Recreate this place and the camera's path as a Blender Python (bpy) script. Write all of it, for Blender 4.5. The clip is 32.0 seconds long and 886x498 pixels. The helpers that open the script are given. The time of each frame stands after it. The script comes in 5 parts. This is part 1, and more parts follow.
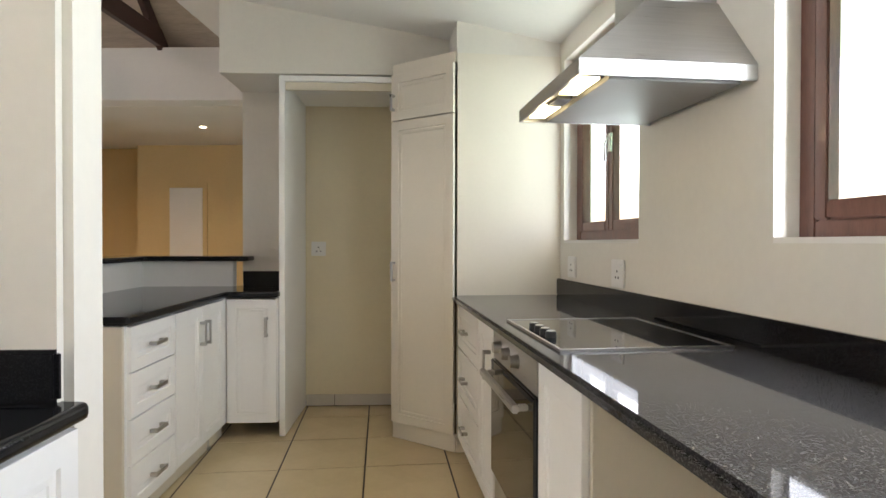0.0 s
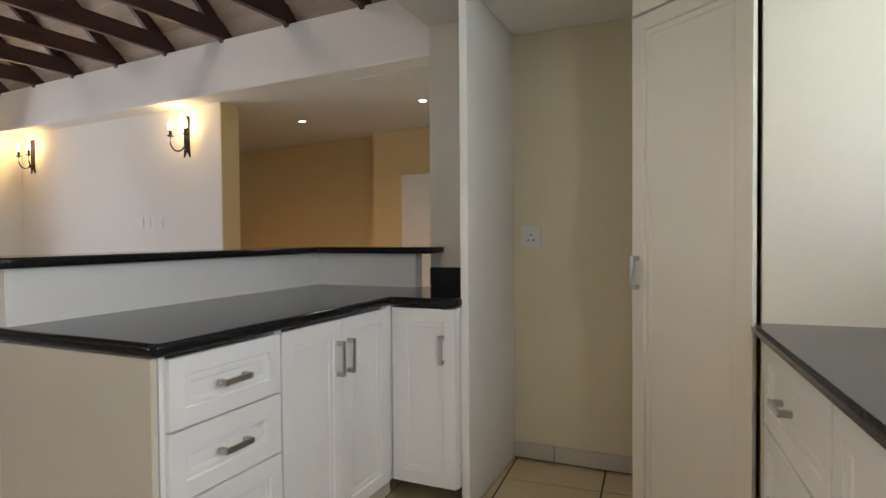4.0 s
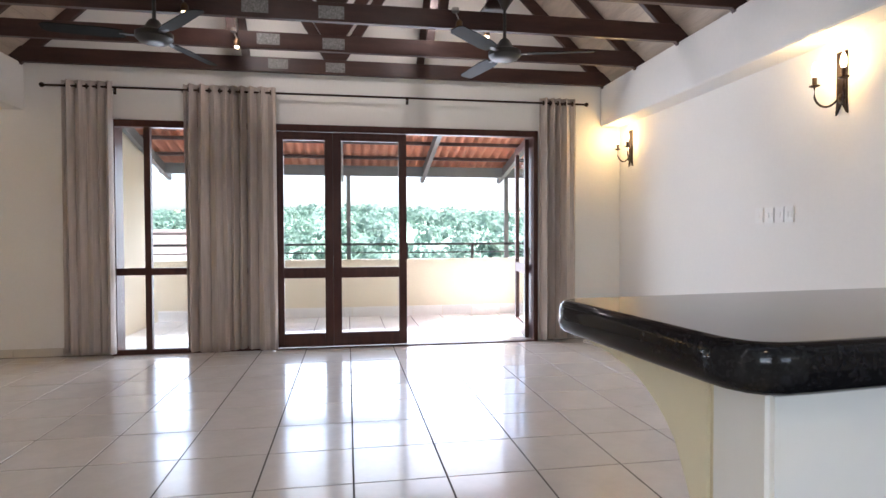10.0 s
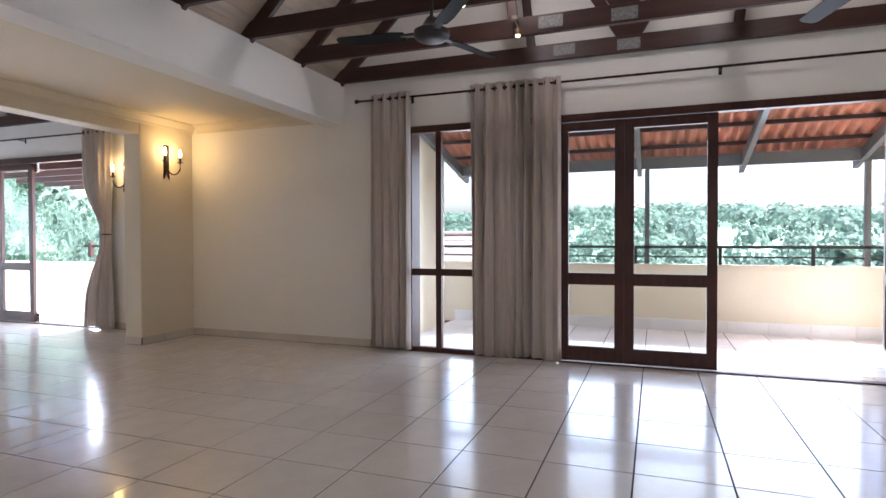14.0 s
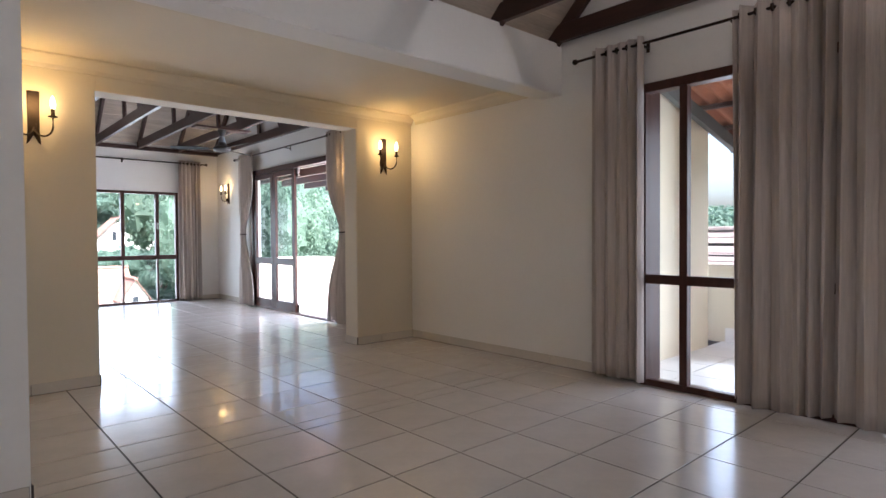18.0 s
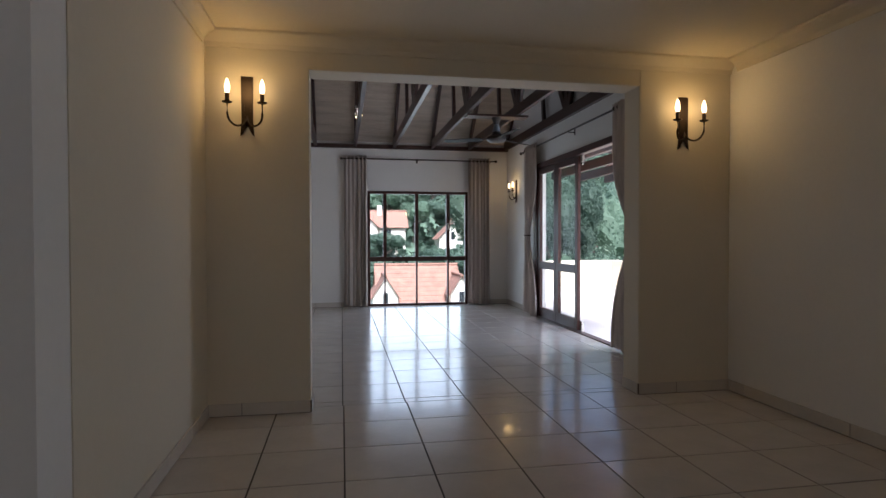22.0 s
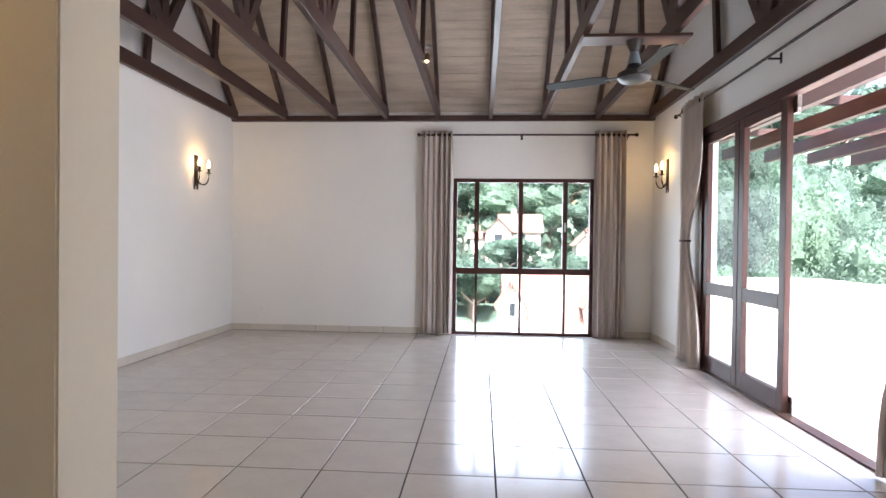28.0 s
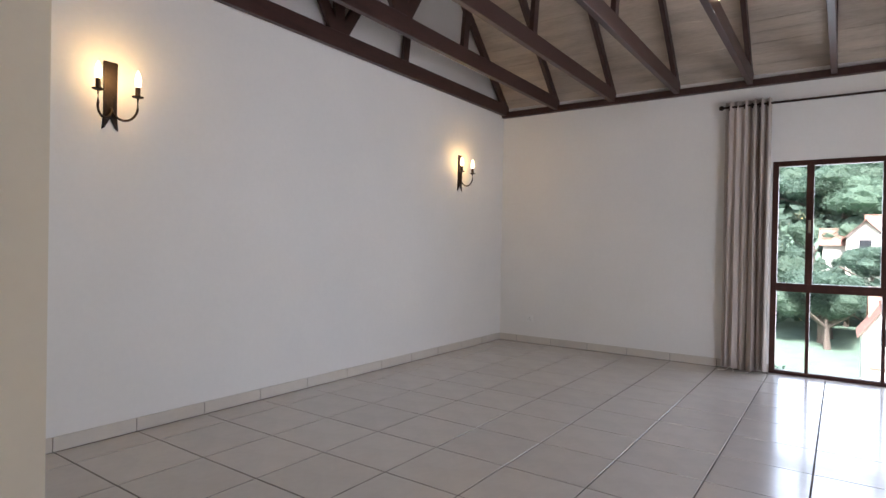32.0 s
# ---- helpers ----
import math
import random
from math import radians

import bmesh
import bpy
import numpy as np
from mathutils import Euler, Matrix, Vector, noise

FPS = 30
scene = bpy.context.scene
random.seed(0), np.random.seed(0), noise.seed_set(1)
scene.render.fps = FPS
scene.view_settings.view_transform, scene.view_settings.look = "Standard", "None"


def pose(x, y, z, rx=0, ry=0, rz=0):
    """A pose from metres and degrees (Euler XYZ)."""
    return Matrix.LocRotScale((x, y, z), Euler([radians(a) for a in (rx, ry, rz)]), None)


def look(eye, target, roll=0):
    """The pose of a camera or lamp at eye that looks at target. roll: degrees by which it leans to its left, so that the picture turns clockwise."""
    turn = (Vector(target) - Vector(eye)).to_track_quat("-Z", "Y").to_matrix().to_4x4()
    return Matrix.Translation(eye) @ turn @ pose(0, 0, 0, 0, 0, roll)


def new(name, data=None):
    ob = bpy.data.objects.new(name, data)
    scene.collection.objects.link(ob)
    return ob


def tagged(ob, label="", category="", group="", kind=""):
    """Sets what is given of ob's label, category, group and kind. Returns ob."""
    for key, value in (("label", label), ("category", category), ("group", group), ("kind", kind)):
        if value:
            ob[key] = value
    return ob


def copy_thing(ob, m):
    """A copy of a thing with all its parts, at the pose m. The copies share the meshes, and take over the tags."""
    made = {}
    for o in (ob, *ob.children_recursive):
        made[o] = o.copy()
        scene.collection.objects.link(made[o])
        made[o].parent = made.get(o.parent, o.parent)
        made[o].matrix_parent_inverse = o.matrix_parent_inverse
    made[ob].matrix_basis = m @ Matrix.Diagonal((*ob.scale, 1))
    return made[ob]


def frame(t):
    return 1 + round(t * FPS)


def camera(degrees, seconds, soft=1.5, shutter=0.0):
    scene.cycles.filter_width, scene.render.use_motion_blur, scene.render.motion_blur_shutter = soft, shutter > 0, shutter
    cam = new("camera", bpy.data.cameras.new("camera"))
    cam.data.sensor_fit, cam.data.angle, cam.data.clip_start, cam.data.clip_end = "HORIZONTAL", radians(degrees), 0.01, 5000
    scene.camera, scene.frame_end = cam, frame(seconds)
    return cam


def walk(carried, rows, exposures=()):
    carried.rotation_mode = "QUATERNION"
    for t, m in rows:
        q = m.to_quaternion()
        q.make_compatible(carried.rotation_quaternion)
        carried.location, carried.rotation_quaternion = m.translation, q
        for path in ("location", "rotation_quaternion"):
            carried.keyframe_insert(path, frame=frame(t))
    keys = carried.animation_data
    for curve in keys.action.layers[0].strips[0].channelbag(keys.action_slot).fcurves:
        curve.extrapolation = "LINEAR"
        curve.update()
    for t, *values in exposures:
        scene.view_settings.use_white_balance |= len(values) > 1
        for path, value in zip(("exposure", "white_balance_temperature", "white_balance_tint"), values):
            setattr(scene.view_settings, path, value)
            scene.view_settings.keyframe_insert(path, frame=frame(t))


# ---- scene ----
cam = camera(75.8, 32.0)
EXPOSURES = [
    (0, 2.85, 6450, 17), (2.5, 3.0, 6350, 17), (4.5, 2.5, 6200, 18), (5, 2.45, 6100, 18), (6, 2.08, 5950, 18), (7, 1.95, 5850, 18), (8, 2.75, 5950, 18),
    (9, 3.1, 5950, 18), (10, 3.08, 5800, 18), (12, 3.03, 5650, 19), (13, 2.9, 5650, 19), (16, 2.55, 5750, 19), (19, 2.15, 5750, 19), (21, 1.1, 5700, 18), (23, 1.0, 5700, 17), (24, 1.1, 5750, 18),
    (25.5, 1.6, 5900, 19), (27.5, 2.3, 6050, 20), (28, 2.5, 6050, 20), (30, 2.35, 6000, 20), (32, 1.95, 6050, 20),
]
PATH = [
    (0, (0.528, 0.331, 1.206), (0.469, 2.33, 1.184), 0.1),
    (0.5, (0.509, 0.478, 1.207), (0.452, 2.477, 1.183), 0.1),
    (1, (0.542, 0.656, 1.202), (0.477, 2.655, 1.175), 0.1),
    (1.5, (0.586, 0.851, 1.202), (0.453, 2.847, 1.169), 0.0),
    (2, (0.603, 1.007, 1.191), (0.335, 2.989, 1.155), -0.1),
    (2.5, (0.596, 1.191, 1.181), (0.181, 3.147, 1.142), -0.1),
    (4.5, (0.385, 1.812, 1.164), (-0.73, 3.472, 1.12), -0.5),
    (5, (0.282, 1.925, 1.173), (-0.989, 3.468, 1.129), -0.5),
    (5.5, (0.191, 1.992, 1.18), (-1.211, 3.417, 1.134), -0.6),
    (6, (0.054, 2.083, 1.187), (-1.466, 3.382, 1.14), -0.6),
    (6.5, (-0.088, 2.149, 1.188), (-1.731, 3.289, 1.139), -0.6),
    (7, (-0.244, 2.181, 1.179), (-1.987, 3.162, 1.132), -0.6),
    (7.5, (-0.426, 2.201, 1.188), (-2.225, 3.075, 1.145), -0.4),
    (8, (-0.544, 2.205, 1.19), (-2.372, 3.014, 1.144), -0.3),
    (8.5, (-0.681, 2.2, 1.186), (-2.539, 2.939, 1.142), -0.2),
    (9, (-0.843, 2.223, 1.19), (-2.743, 2.846, 1.145), -0.3),
    (9.5, (-0.982, 2.287, 1.186), (-2.928, 2.748, 1.143), -0.3),
    (10, (-1.138, 2.285, 1.177), (-3.11, 2.615, 1.134), -0.2),
    (10.5, (-1.265, 2.272, 1.178), (-3.253, 2.489, 1.138), -0.2),
    (11, (-1.355, 2.251, 1.177), (-3.351, 2.382, 1.138), -0.2),
    (11.5, (-1.453, 2.23, 1.173), (-3.453, 2.254, 1.138), -0.2),
    (12, (-1.522, 2.204, 1.166), (-3.517, 2.077, 1.132), -0.2),
    (12.5, (-1.559, 2.303, 1.171), (-3.534, 1.987, 1.138), -0.2),
    (13, (-1.625, 2.37, 1.179), (-3.568, 1.899, 1.145), -0.1),
    (13.5, (-1.652, 2.354, 1.183), (-3.562, 1.762, 1.148), -0.1),
    (15.5, (-2.391, 2.661, 1.187), (-4.122, 1.661, 1.142), -0.3),
    (16, (-2.525, 2.617, 1.19), (-4.183, 1.5, 1.142), -0.4),
    (16.5, (-2.784, 2.512, 1.187), (-4.34, 1.256, 1.135), -0.7),
    (17, (-2.858, 2.451, 1.188), (-4.334, 1.103, 1.134), -0.6),
    (17.5, (-2.988, 2.358, 1.176), (-4.393, 0.936, 1.131), -0.5),
    (18, (-3.113, 2.266, 1.172), (-4.447, 0.777, 1.131), -0.4),
    (18.5, (-3.281, 2.164, 1.176), (-4.516, 0.591, 1.135), -0.3),
    (19, (-3.45, 2.075, 1.184), (-4.534, 0.395, 1.142), -0.4),
    (19.5, (-3.616, 1.907, 1.184), (-4.604, 0.169, 1.141), -0.3),
    (20, (-3.755, 1.74, 1.181), (-4.658, -0.044, 1.139), -0.2),
    (20.5, (-3.908, 1.568, 1.183), (-4.648, -0.29, 1.143), -0.2),
    (21, (-4.066, 1.42, 1.179), (-4.605, -0.505, 1.14), -0.3),
    (21.5, (-4.189, 1.237, 1.191), (-4.61, -0.718, 1.156), -0.2),
    (22, (-4.312, 1.047, 1.199), (-4.662, -0.922, 1.163), -0.1),
    (22.5, (-4.442, 0.844, 1.208), (-4.73, -1.135, 1.176), 0.0),
    (23, (-4.551, 0.637, 1.202), (-4.754, -1.353, 1.169), 0.0),
    (23.5, (-4.608, 0.351, 1.212), (-4.776, -1.642, 1.18), 0.2),
    (24, (-4.662, 0.102, 1.199), (-4.818, -1.892, 1.168), 0.3),
    (24.5, (-4.739, -0.159, 1.192), (-4.866, -2.155, 1.167), 0.3),
    (25, (-4.78, -0.426, 1.179), (-4.889, -2.423, 1.158), 0.3),
    (25.5, (-4.835, -0.659, 1.184), (-4.941, -2.656, 1.163), 0.6),
    (27.5, (-5.089, -1.425, 1.196), (-5.062, -3.425, 1.176), 0.7),
    (28, (-5.137, -1.641, 1.195), (-5.002, -3.636, 1.175), 0.7),
    (28.5, (-5.166, -1.835, 1.193), (-4.897, -3.817, 1.172), 0.7),
    (29, (-5.187, -2.026, 1.19), (-4.8, -3.988, 1.173), 0.8),
    (29.5, (-5.227, -2.212, 1.187), (-4.704, -4.143, 1.169), 0.7),
    (30, (-5.237, -2.375, 1.184), (-4.54, -4.25, 1.168), 0.7),
    (30.5, (-5.285, -2.486, 1.189), (-4.433, -4.295, 1.169), 0.8),
    (31, (-5.268, -2.616, 1.189), (-4.32, -4.376, 1.172), 0.9),
    (31.5, (-5.285, -2.698, 1.189), (-4.242, -4.405, 1.17), 1.0),
    (32, (-5.325, -2.761, 1.188), (-4.177, -4.398, 1.172), 1.1),
]
walk(cam, [(t, look(eye, target, roll)) for t, eye, target, roll in PATH], EXPOSURES)

# the kitchen is turned a little against the living room, its window side a little more
KF = pose(-0.803, 2.567, 0, 0, 0, 4.2) @ pose(0.90, -2.46, 0)
KM = KF @ pose(0.487, 3.38, 0, 0, 0, 4.6)


def in_kitchen(*obs):
    for ob in obs:
        ob.matrix_world = KF @ ob.matrix_world


# ---- world, sun, large lights ----
world = bpy.data.worlds.new("world")
scene.world = world
world.use_nodes = True
wn = world.node_tree.nodes
sky = wn.new("ShaderNodeTexSky")
sky.sky_type, sky.sun_disc = "NISHITA", False
sky.sun_elevation, sky.sun_rotation = radians(53), radians(-5)
sky.air_density, sky.dust_density, sky.ozone_density = 1.0, 6.0, 1.0
wn["Background"].inputs["Strength"].default_value = 0.15
world.node_tree.links.new(sky.outputs[0], wn["Background"].inputs["Color"])


def lamp(name, kind, m, power, colour, size=0.0, size_y=0.0):
    data = bpy.data.lights.new(name, kind)
    data.energy, data.color = power, colour
    if kind == "AREA":
        data.shape, data.size, data.size_y = "RECTANGLE", size, size_y
    elif kind == "SUN":
        data.angle = size
    else:
        data.shadow_soft_size = size
    if kind == "SPOT":
        data.spot_size, data.spot_blend = radians(140), 1.0
    ob = new(name, data)
    ob.matrix_world = m
    return ob


lamp("sun", "SUN", look((0, 0, 0), (0.05, -0.60, -0.80)), 5.0, (1.0, 0.97, 0.93), radians(12))
DAY = (0.88, 0.95, 1.0)
lamp("daylight", "AREA", pose(-8.6, 2.15, 1.15, 0, -90, 0), 18, DAY, 2.2, 4.4)
lamp("daylight", "AREA", pose(-8.4, -5.1, 1.1, 0, -90, 0), 28, DAY, 2.1, 2.2)
lamp("daylight", "AREA", pose(-5.67, -9.50, 1.0, 90, 0, 0), 15.0, DAY, 1.7, 1.9)
lamp("daylight", "AREA", KM @ pose(0.65, -0.52, 1.72, 0, 90, 0), 1.0, DAY, 1.0, 0.85)
lamp("daylight", "AREA", KM @ pose(0.65, -2.45, 1.72, 0, 90, 0), 4.0, DAY, 1.0, 1.3)

# ---- materials ----
MATS = {}


def mat(name, colour, rough=0.6, metal=0.0, vary=0.08, scale=3.0, bump=0.0, bump_scale=60.0, grain=None, each=0.0, spec=0.5, emit=0.0, coat=0.0):
    """A procedural surface: two scales of noise on the colour, a fine relief, and a shade for each object."""
    if name in MATS:
        return MATS[name]
    m = bpy.data.materials.new(name)
    m.use_nodes = True
    nt = m.node_tree
    n, l = nt.nodes, nt.links
    bsdf = n["Principled BSDF"]
    bsdf.inputs["Roughness"].default_value = rough
    bsdf.inputs["Metallic"].default_value = metal
    bsdf.inputs["Specular IOR Level"].default_value = spec
    bsdf.inputs["Coat Weight"].default_value = coat
    tc = n.new("ShaderNodeTexCoord")
    mp = n.new("ShaderNodeMapping")
    l.new(tc.outputs["Object"], mp.inputs["Vector"])
    if grain:
        mp.inputs["Scale"].default_value = grain
    big, small = n.new("ShaderNodeTexNoise"), n.new("ShaderNodeTexNoise")
    big.inputs["Scale"].default_value, big.inputs["Detail"].default_value = scale, 4
    small.inputs["Scale"].default_value, small.inputs["Detail"].default_value = bump_scale, 3
    l.new(mp.outputs[0], big.inputs["Vector"])
    l.new(mp.outputs[0], small.inputs["Vector"])
    add = n.new("ShaderNodeMath")
    add.operation = "MULTIPLY_ADD"
    l.new(small.outputs["Fac"], add.inputs[0])
    add.inputs[1].default_value = 0.45
    l.new(big.outputs["Fac"], add.inputs[2])
    ramp = n.new("ShaderNodeMapRange")
    ramp.inputs["From Min"].default_value, ramp.inputs["From Max"].default_value = 0.45, 1.0
    ramp.inputs["To Min"].default_value, ramp.inputs["To Max"].default_value = 1 - vary, 1 + vary
    l.new(add.outputs[0], ramp.inputs["Value"])
    shade = ramp.outputs[0]
    if each:
        info = n.new("ShaderNodeObjectInfo")
        r2 = n.new("ShaderNodeMapRange")
        r2.inputs["To Min"].default_value, r2.inputs["To Max"].default_value = 1 - each, 1 + each
        l.new(info.outputs["Random"], r2.inputs["Value"])
        mul = n.new("ShaderNodeMath")
        mul.operation = "MULTIPLY"
        l.new(shade, mul.inputs[0])
        l.new(r2.outputs[0], mul.inputs[1])
        shade = mul.outputs[0]
    hsv = n.new("ShaderNodeHueSaturation")
    hsv.inputs["Color"].default_value = (*colour, 1)
    l.new(shade, hsv.inputs["Value"])
    l.new(hsv.outputs[0], bsdf.inputs["Base Color"])
    rr = n.new("ShaderNodeMapRange")
    rr.inputs["To Min"].default_value, rr.inputs["To Max"].default_value = max(0.02, rough * 0.8), min(1, rough * 1.2)
    l.new(big.outputs["Fac"], rr.inputs["Value"])
    l.new(rr.outputs[0], bsdf.inputs["Roughness"])
    if bump:
        b = n.new("ShaderNodeBump")
        b.inputs["Strength"].default_value, b.inputs["Distance"].default_value = bump, 0.01
        l.new(add.outputs[0], b.inputs["Height"])
        l.new(b.outputs[0], bsdf.inputs["Normal"])
    if emit:
        l.new(hsv.outputs[0], bsdf.inputs["Emission Color"])
        bsdf.inputs["Emission Strength"].default_value = emit
    MATS[name] = m
    return m


def speckled(name, dark, light, rough, scale):
    """Polished granite: light grains in a dark ground."""
    m = mat(name, dark, rough, vary=0.2, scale=9, bump_scale=200, spec=0.24)
    n, l = m.node_tree.nodes, m.node_tree.links
    vo = n.new("ShaderNodeTexVoronoi")
    vo.inputs["Scale"].default_value = scale
    tc = n.new("ShaderNodeTexCoord")
    l.new(tc.outputs["Object"], vo.inputs["Vector"])
    sep = n.new("ShaderNodeSeparateColor")
    l.new(vo.outputs["Color"], sep.inputs[0])
    mr = n.new("ShaderNodeMapRange")
    mr.inputs["From Min"].default_value, mr.inputs["From Max"].default_value = 0.55, 1.0
    l.new(sep.outputs[0], mr.inputs["Value"])
    mix = n.new("ShaderNodeMix")
    mix.data_type = "RGBA"
    mix.inputs["A"].default_value, mix.inputs["B"].default_value = (*dark, 1), (*light, 1)
    l.new(mr.outputs[0], mix.inputs["Factor"])
    l.new(mix.outputs["Result"], n["Principled BSDF"].inputs["Base Color"])
    return m


def pane_glass(name, tint=(0.96, 0.98, 0.97)):
    m = bpy.data.materials.new(name)
    m.use_nodes = True
    n, l = m.node_tree.nodes, m.node_tree.links
    n.remove(n["Principled BSDF"])
    tr, gl, mx = n.new("ShaderNodeBsdfTransparent"), n.new("ShaderNodeBsdfGlossy"), n.new("ShaderNodeMixShader")
    tr.inputs["Color"].default_value = (*tint, 1)
    gl.inputs["Roughness"].default_value = 0.02
    mx.inputs[0].default_value = 0.022
    l.new(tr.outputs[0], mx.inputs[1])
    l.new(gl.outputs[0], mx.inputs[2])
    l.new(mx.outputs[0], n["Material Output"].inputs["Surface"])
    return m


PLASTER = mat("wall_paint", (0.80, 0.785, 0.75), 0.75, vary=0.03, scale=1.2, bump=0.12, bump_scale=35)
YELLOW = mat("passage_paint", (0.73, 0.57, 0.30), 0.7, vary=0.04, scale=1.2, bump=0.12, bump_scale=35)
CEIL = mat("ceiling_paint", (0.80, 0.78, 0.73), 0.8, vary=0.03, scale=1.0, bump=0.05, bump_scale=40)
# same wall paint, with the sconces' dim warm light put into its colour
BAY_WARM = mat("bay_warm_plaster", (0.68, 0.615, 0.49), 0.75, vary=0.03, scale=1.2, bump=0.12, bump_scale=35)
BOARDS = mat("ceiling_boards", (0.48, 0.405, 0.325), 0.65, vary=0.22, scale=1.6, bump=0.1, bump_scale=14, grain=(1, 8, 8))
BEAM = mat("stained_beam", (0.050, 0.023, 0.018), 0.42, vary=0.35, scale=3, bump=0.12, bump_scale=30, grain=(6, 1, 6))
FRAME = mat("stained_frame", (0.060, 0.022, 0.015), 0.42, vary=0.3, scale=4, bump=0.06, bump_scale=40, grain=(6, 6, 1), spec=0.3)
KFRAME = mat("window_wood", (0.13, 0.055, 0.038), 0.42, vary=0.3, scale=5, bump=0.06, bump_scale=40, grain=(6, 6, 1), coat=0.2)
TILE = mat("floor_tile", (0.62, 0.58, 0.53), 0.19, vary=0.06, scale=5, bump=0.010, bump_scale=25, each=0.03, coat=0.22)
# the beige floor tile again, tinted yellow for the kitchen's warm light
WARM_TILE = mat("warm_lit_tile", (0.63, 0.51, 0.31), 0.24, vary=0.06, scale=5, bump=0.010, bump_scale=25, each=0.03, coat=0.1)
KPLASTER = mat("kitchen_wall_paint", (0.73, 0.70, 0.63), 0.75, vary=0.04, scale=1.2, bump=0.12, bump_scale=35)
CREAMW = mat("cream_wall_tone", (0.76, 0.68, 0.49), 0.7, vary=0.04, scale=1.2, bump=0.12, bump_scale=35)
GROUT = mat("grout", (0.055, 0.042, 0.036), 0.9, vary=0.2, scale=8)
SKIRT = mat("skirting_tile", (0.62, 0.57, 0.50), 0.25, vary=0.05, scale=5, each=0.03)
PTILE = mat("balcony_tile", (0.78, 0.76, 0.73), 0.4, vary=0.06, scale=5, each=0.05)
GRANITE = speckled("black_granite", (0.008, 0.008, 0.009), (0.017, 0.017, 0.018), 0.07, 420)
GRANITE_K = speckled("grey_granite", (0.034, 0.033, 0.035), (0.10, 0.097, 0.097), 0.05, 380)
WHITE = mat("cupboard_paint", (0.87, 0.865, 0.84), 0.38, vary=0.025, scale=2, bump=0.02, bump_scale=50)
PANTRY = mat("pantry_paint", (0.74, 0.69, 0.585), 0.42, vary=0.03, scale=2, bump=0.02, bump_scale=50)
FILTER = mat("filter_steel", (0.26, 0.25, 0.24), 0.5, 0.8, vary=0.1, scale=8, bump=0.05, bump_scale=180)
CREAM = mat("cream_panel", (0.66, 0.61, 0.50), 0.5, vary=0.03, scale=2)
STEEL = mat("brushed_steel", (0.52, 0.51, 0.50), 0.3, 1.0, vary=0.08, scale=6, bump=0.03, bump_scale=150, grain=(1, 20, 20))
BRASS = mat("dull_brass", (0.20, 0.13, 0.07), 0.4, 0.8, vary=0.2, scale=20)
CHROME = mat("satin_nickel", (0.50, 0.49, 0.47), 0.28, 1.0, vary=0.06)
BLACKG = mat("hob_glass", (0.006, 0.006, 0.007), 0.04, vary=0.1, coat=0.5)
BLACKP = mat("black_plastic", (0.012, 0.012, 0.013), 0.35, vary=0.2)
IRON = mat("wrought_iron", (0.030, 0.018, 0.012), 0.45, 0.6, vary=0.35, scale=14, bump=0.2, bump_scale=60)
PLASTIC = mat("white_plastic", (0.80, 0.79, 0.76), 0.4, vary=0.02)
CLOTH = mat("curtain_linen", (0.53, 0.465, 0.415), 0.9, vary=0.16, scale=5, bump=0.2, bump_scale=60, grain=(9, 9, 0.5))
BULB = mat("bulb_glow", (1.0, 0.72, 0.36), 0.4, vary=0.0, emit=2.4)
SPOTG = mat("downlight_glow", (1.0, 0.82, 0.55), 0.4, vary=0.0, emit=3)
HOODL = mat("hood_light_glow", (1.0, 0.86, 0.45), 0.4, vary=0.0, emit=0.7)
FANM = mat("fan_metal", (0.045, 0.043, 0.04), 0.4, 0.3, vary=0.1)
BLADE = mat("fan_blade", (0.018, 0.020, 0.019), 0.5, vary=0.1, scale=3, spec=0.06)
BLUEGREY = mat("rod_sleeve_paint", (0.22, 0.27, 0.31), 0.4, vary=0.06)
NAILP = mat("nail_plate", (0.26, 0.26, 0.25), 0.65, 0.3, vary=0.4, scale=60)
TERRA = mat("roof_sheet", (0.42, 0.17, 0.095), 0.7, vary=0.3, scale=4, bump=0.15, bump_scale=30)
GALV = mat("painted_timber", (0.12, 0.125, 0.12), 0.6, vary=0.15, scale=4, bump=0.1)
RAIL = mat("dark_rail", (0.035, 0.035, 0.03), 0.45, 0.3, vary=0.2)
OCHRE = mat("balcony_wall", (0.74, 0.66, 0.50), 0.8, vary=0.06, scale=1.5, bump=0.15, bump_scale=40)
HWALL = mat("house_wall", (0.72, 0.68, 0.60), 0.85, vary=0.08, scale=0.6)
BROOF = mat("brown_roof", (0.15, 0.115, 0.10), 0.9, vary=0.3, scale=2.5, bump=0.3, bump_scale=12)
HROOF = mat("house_roof", (0.25, 0.135, 0.10), 0.85, vary=0.3, scale=2.5, bump=0.3, bump_scale=12)
HWIN = mat("house_window", (0.03, 0.035, 0.04), 0.15, vary=0.1)
LEAF = mat("foliage", (0.115, 0.185, 0.135), 0.75, vary=0.2, scale=0.5, bump=0.2, bump_scale=3, each=0.3)
LEAF2 = mat("foliage_pale", (0.125, 0.195, 0.135), 0.75, vary=0.2, scale=0.6, each=0.3)
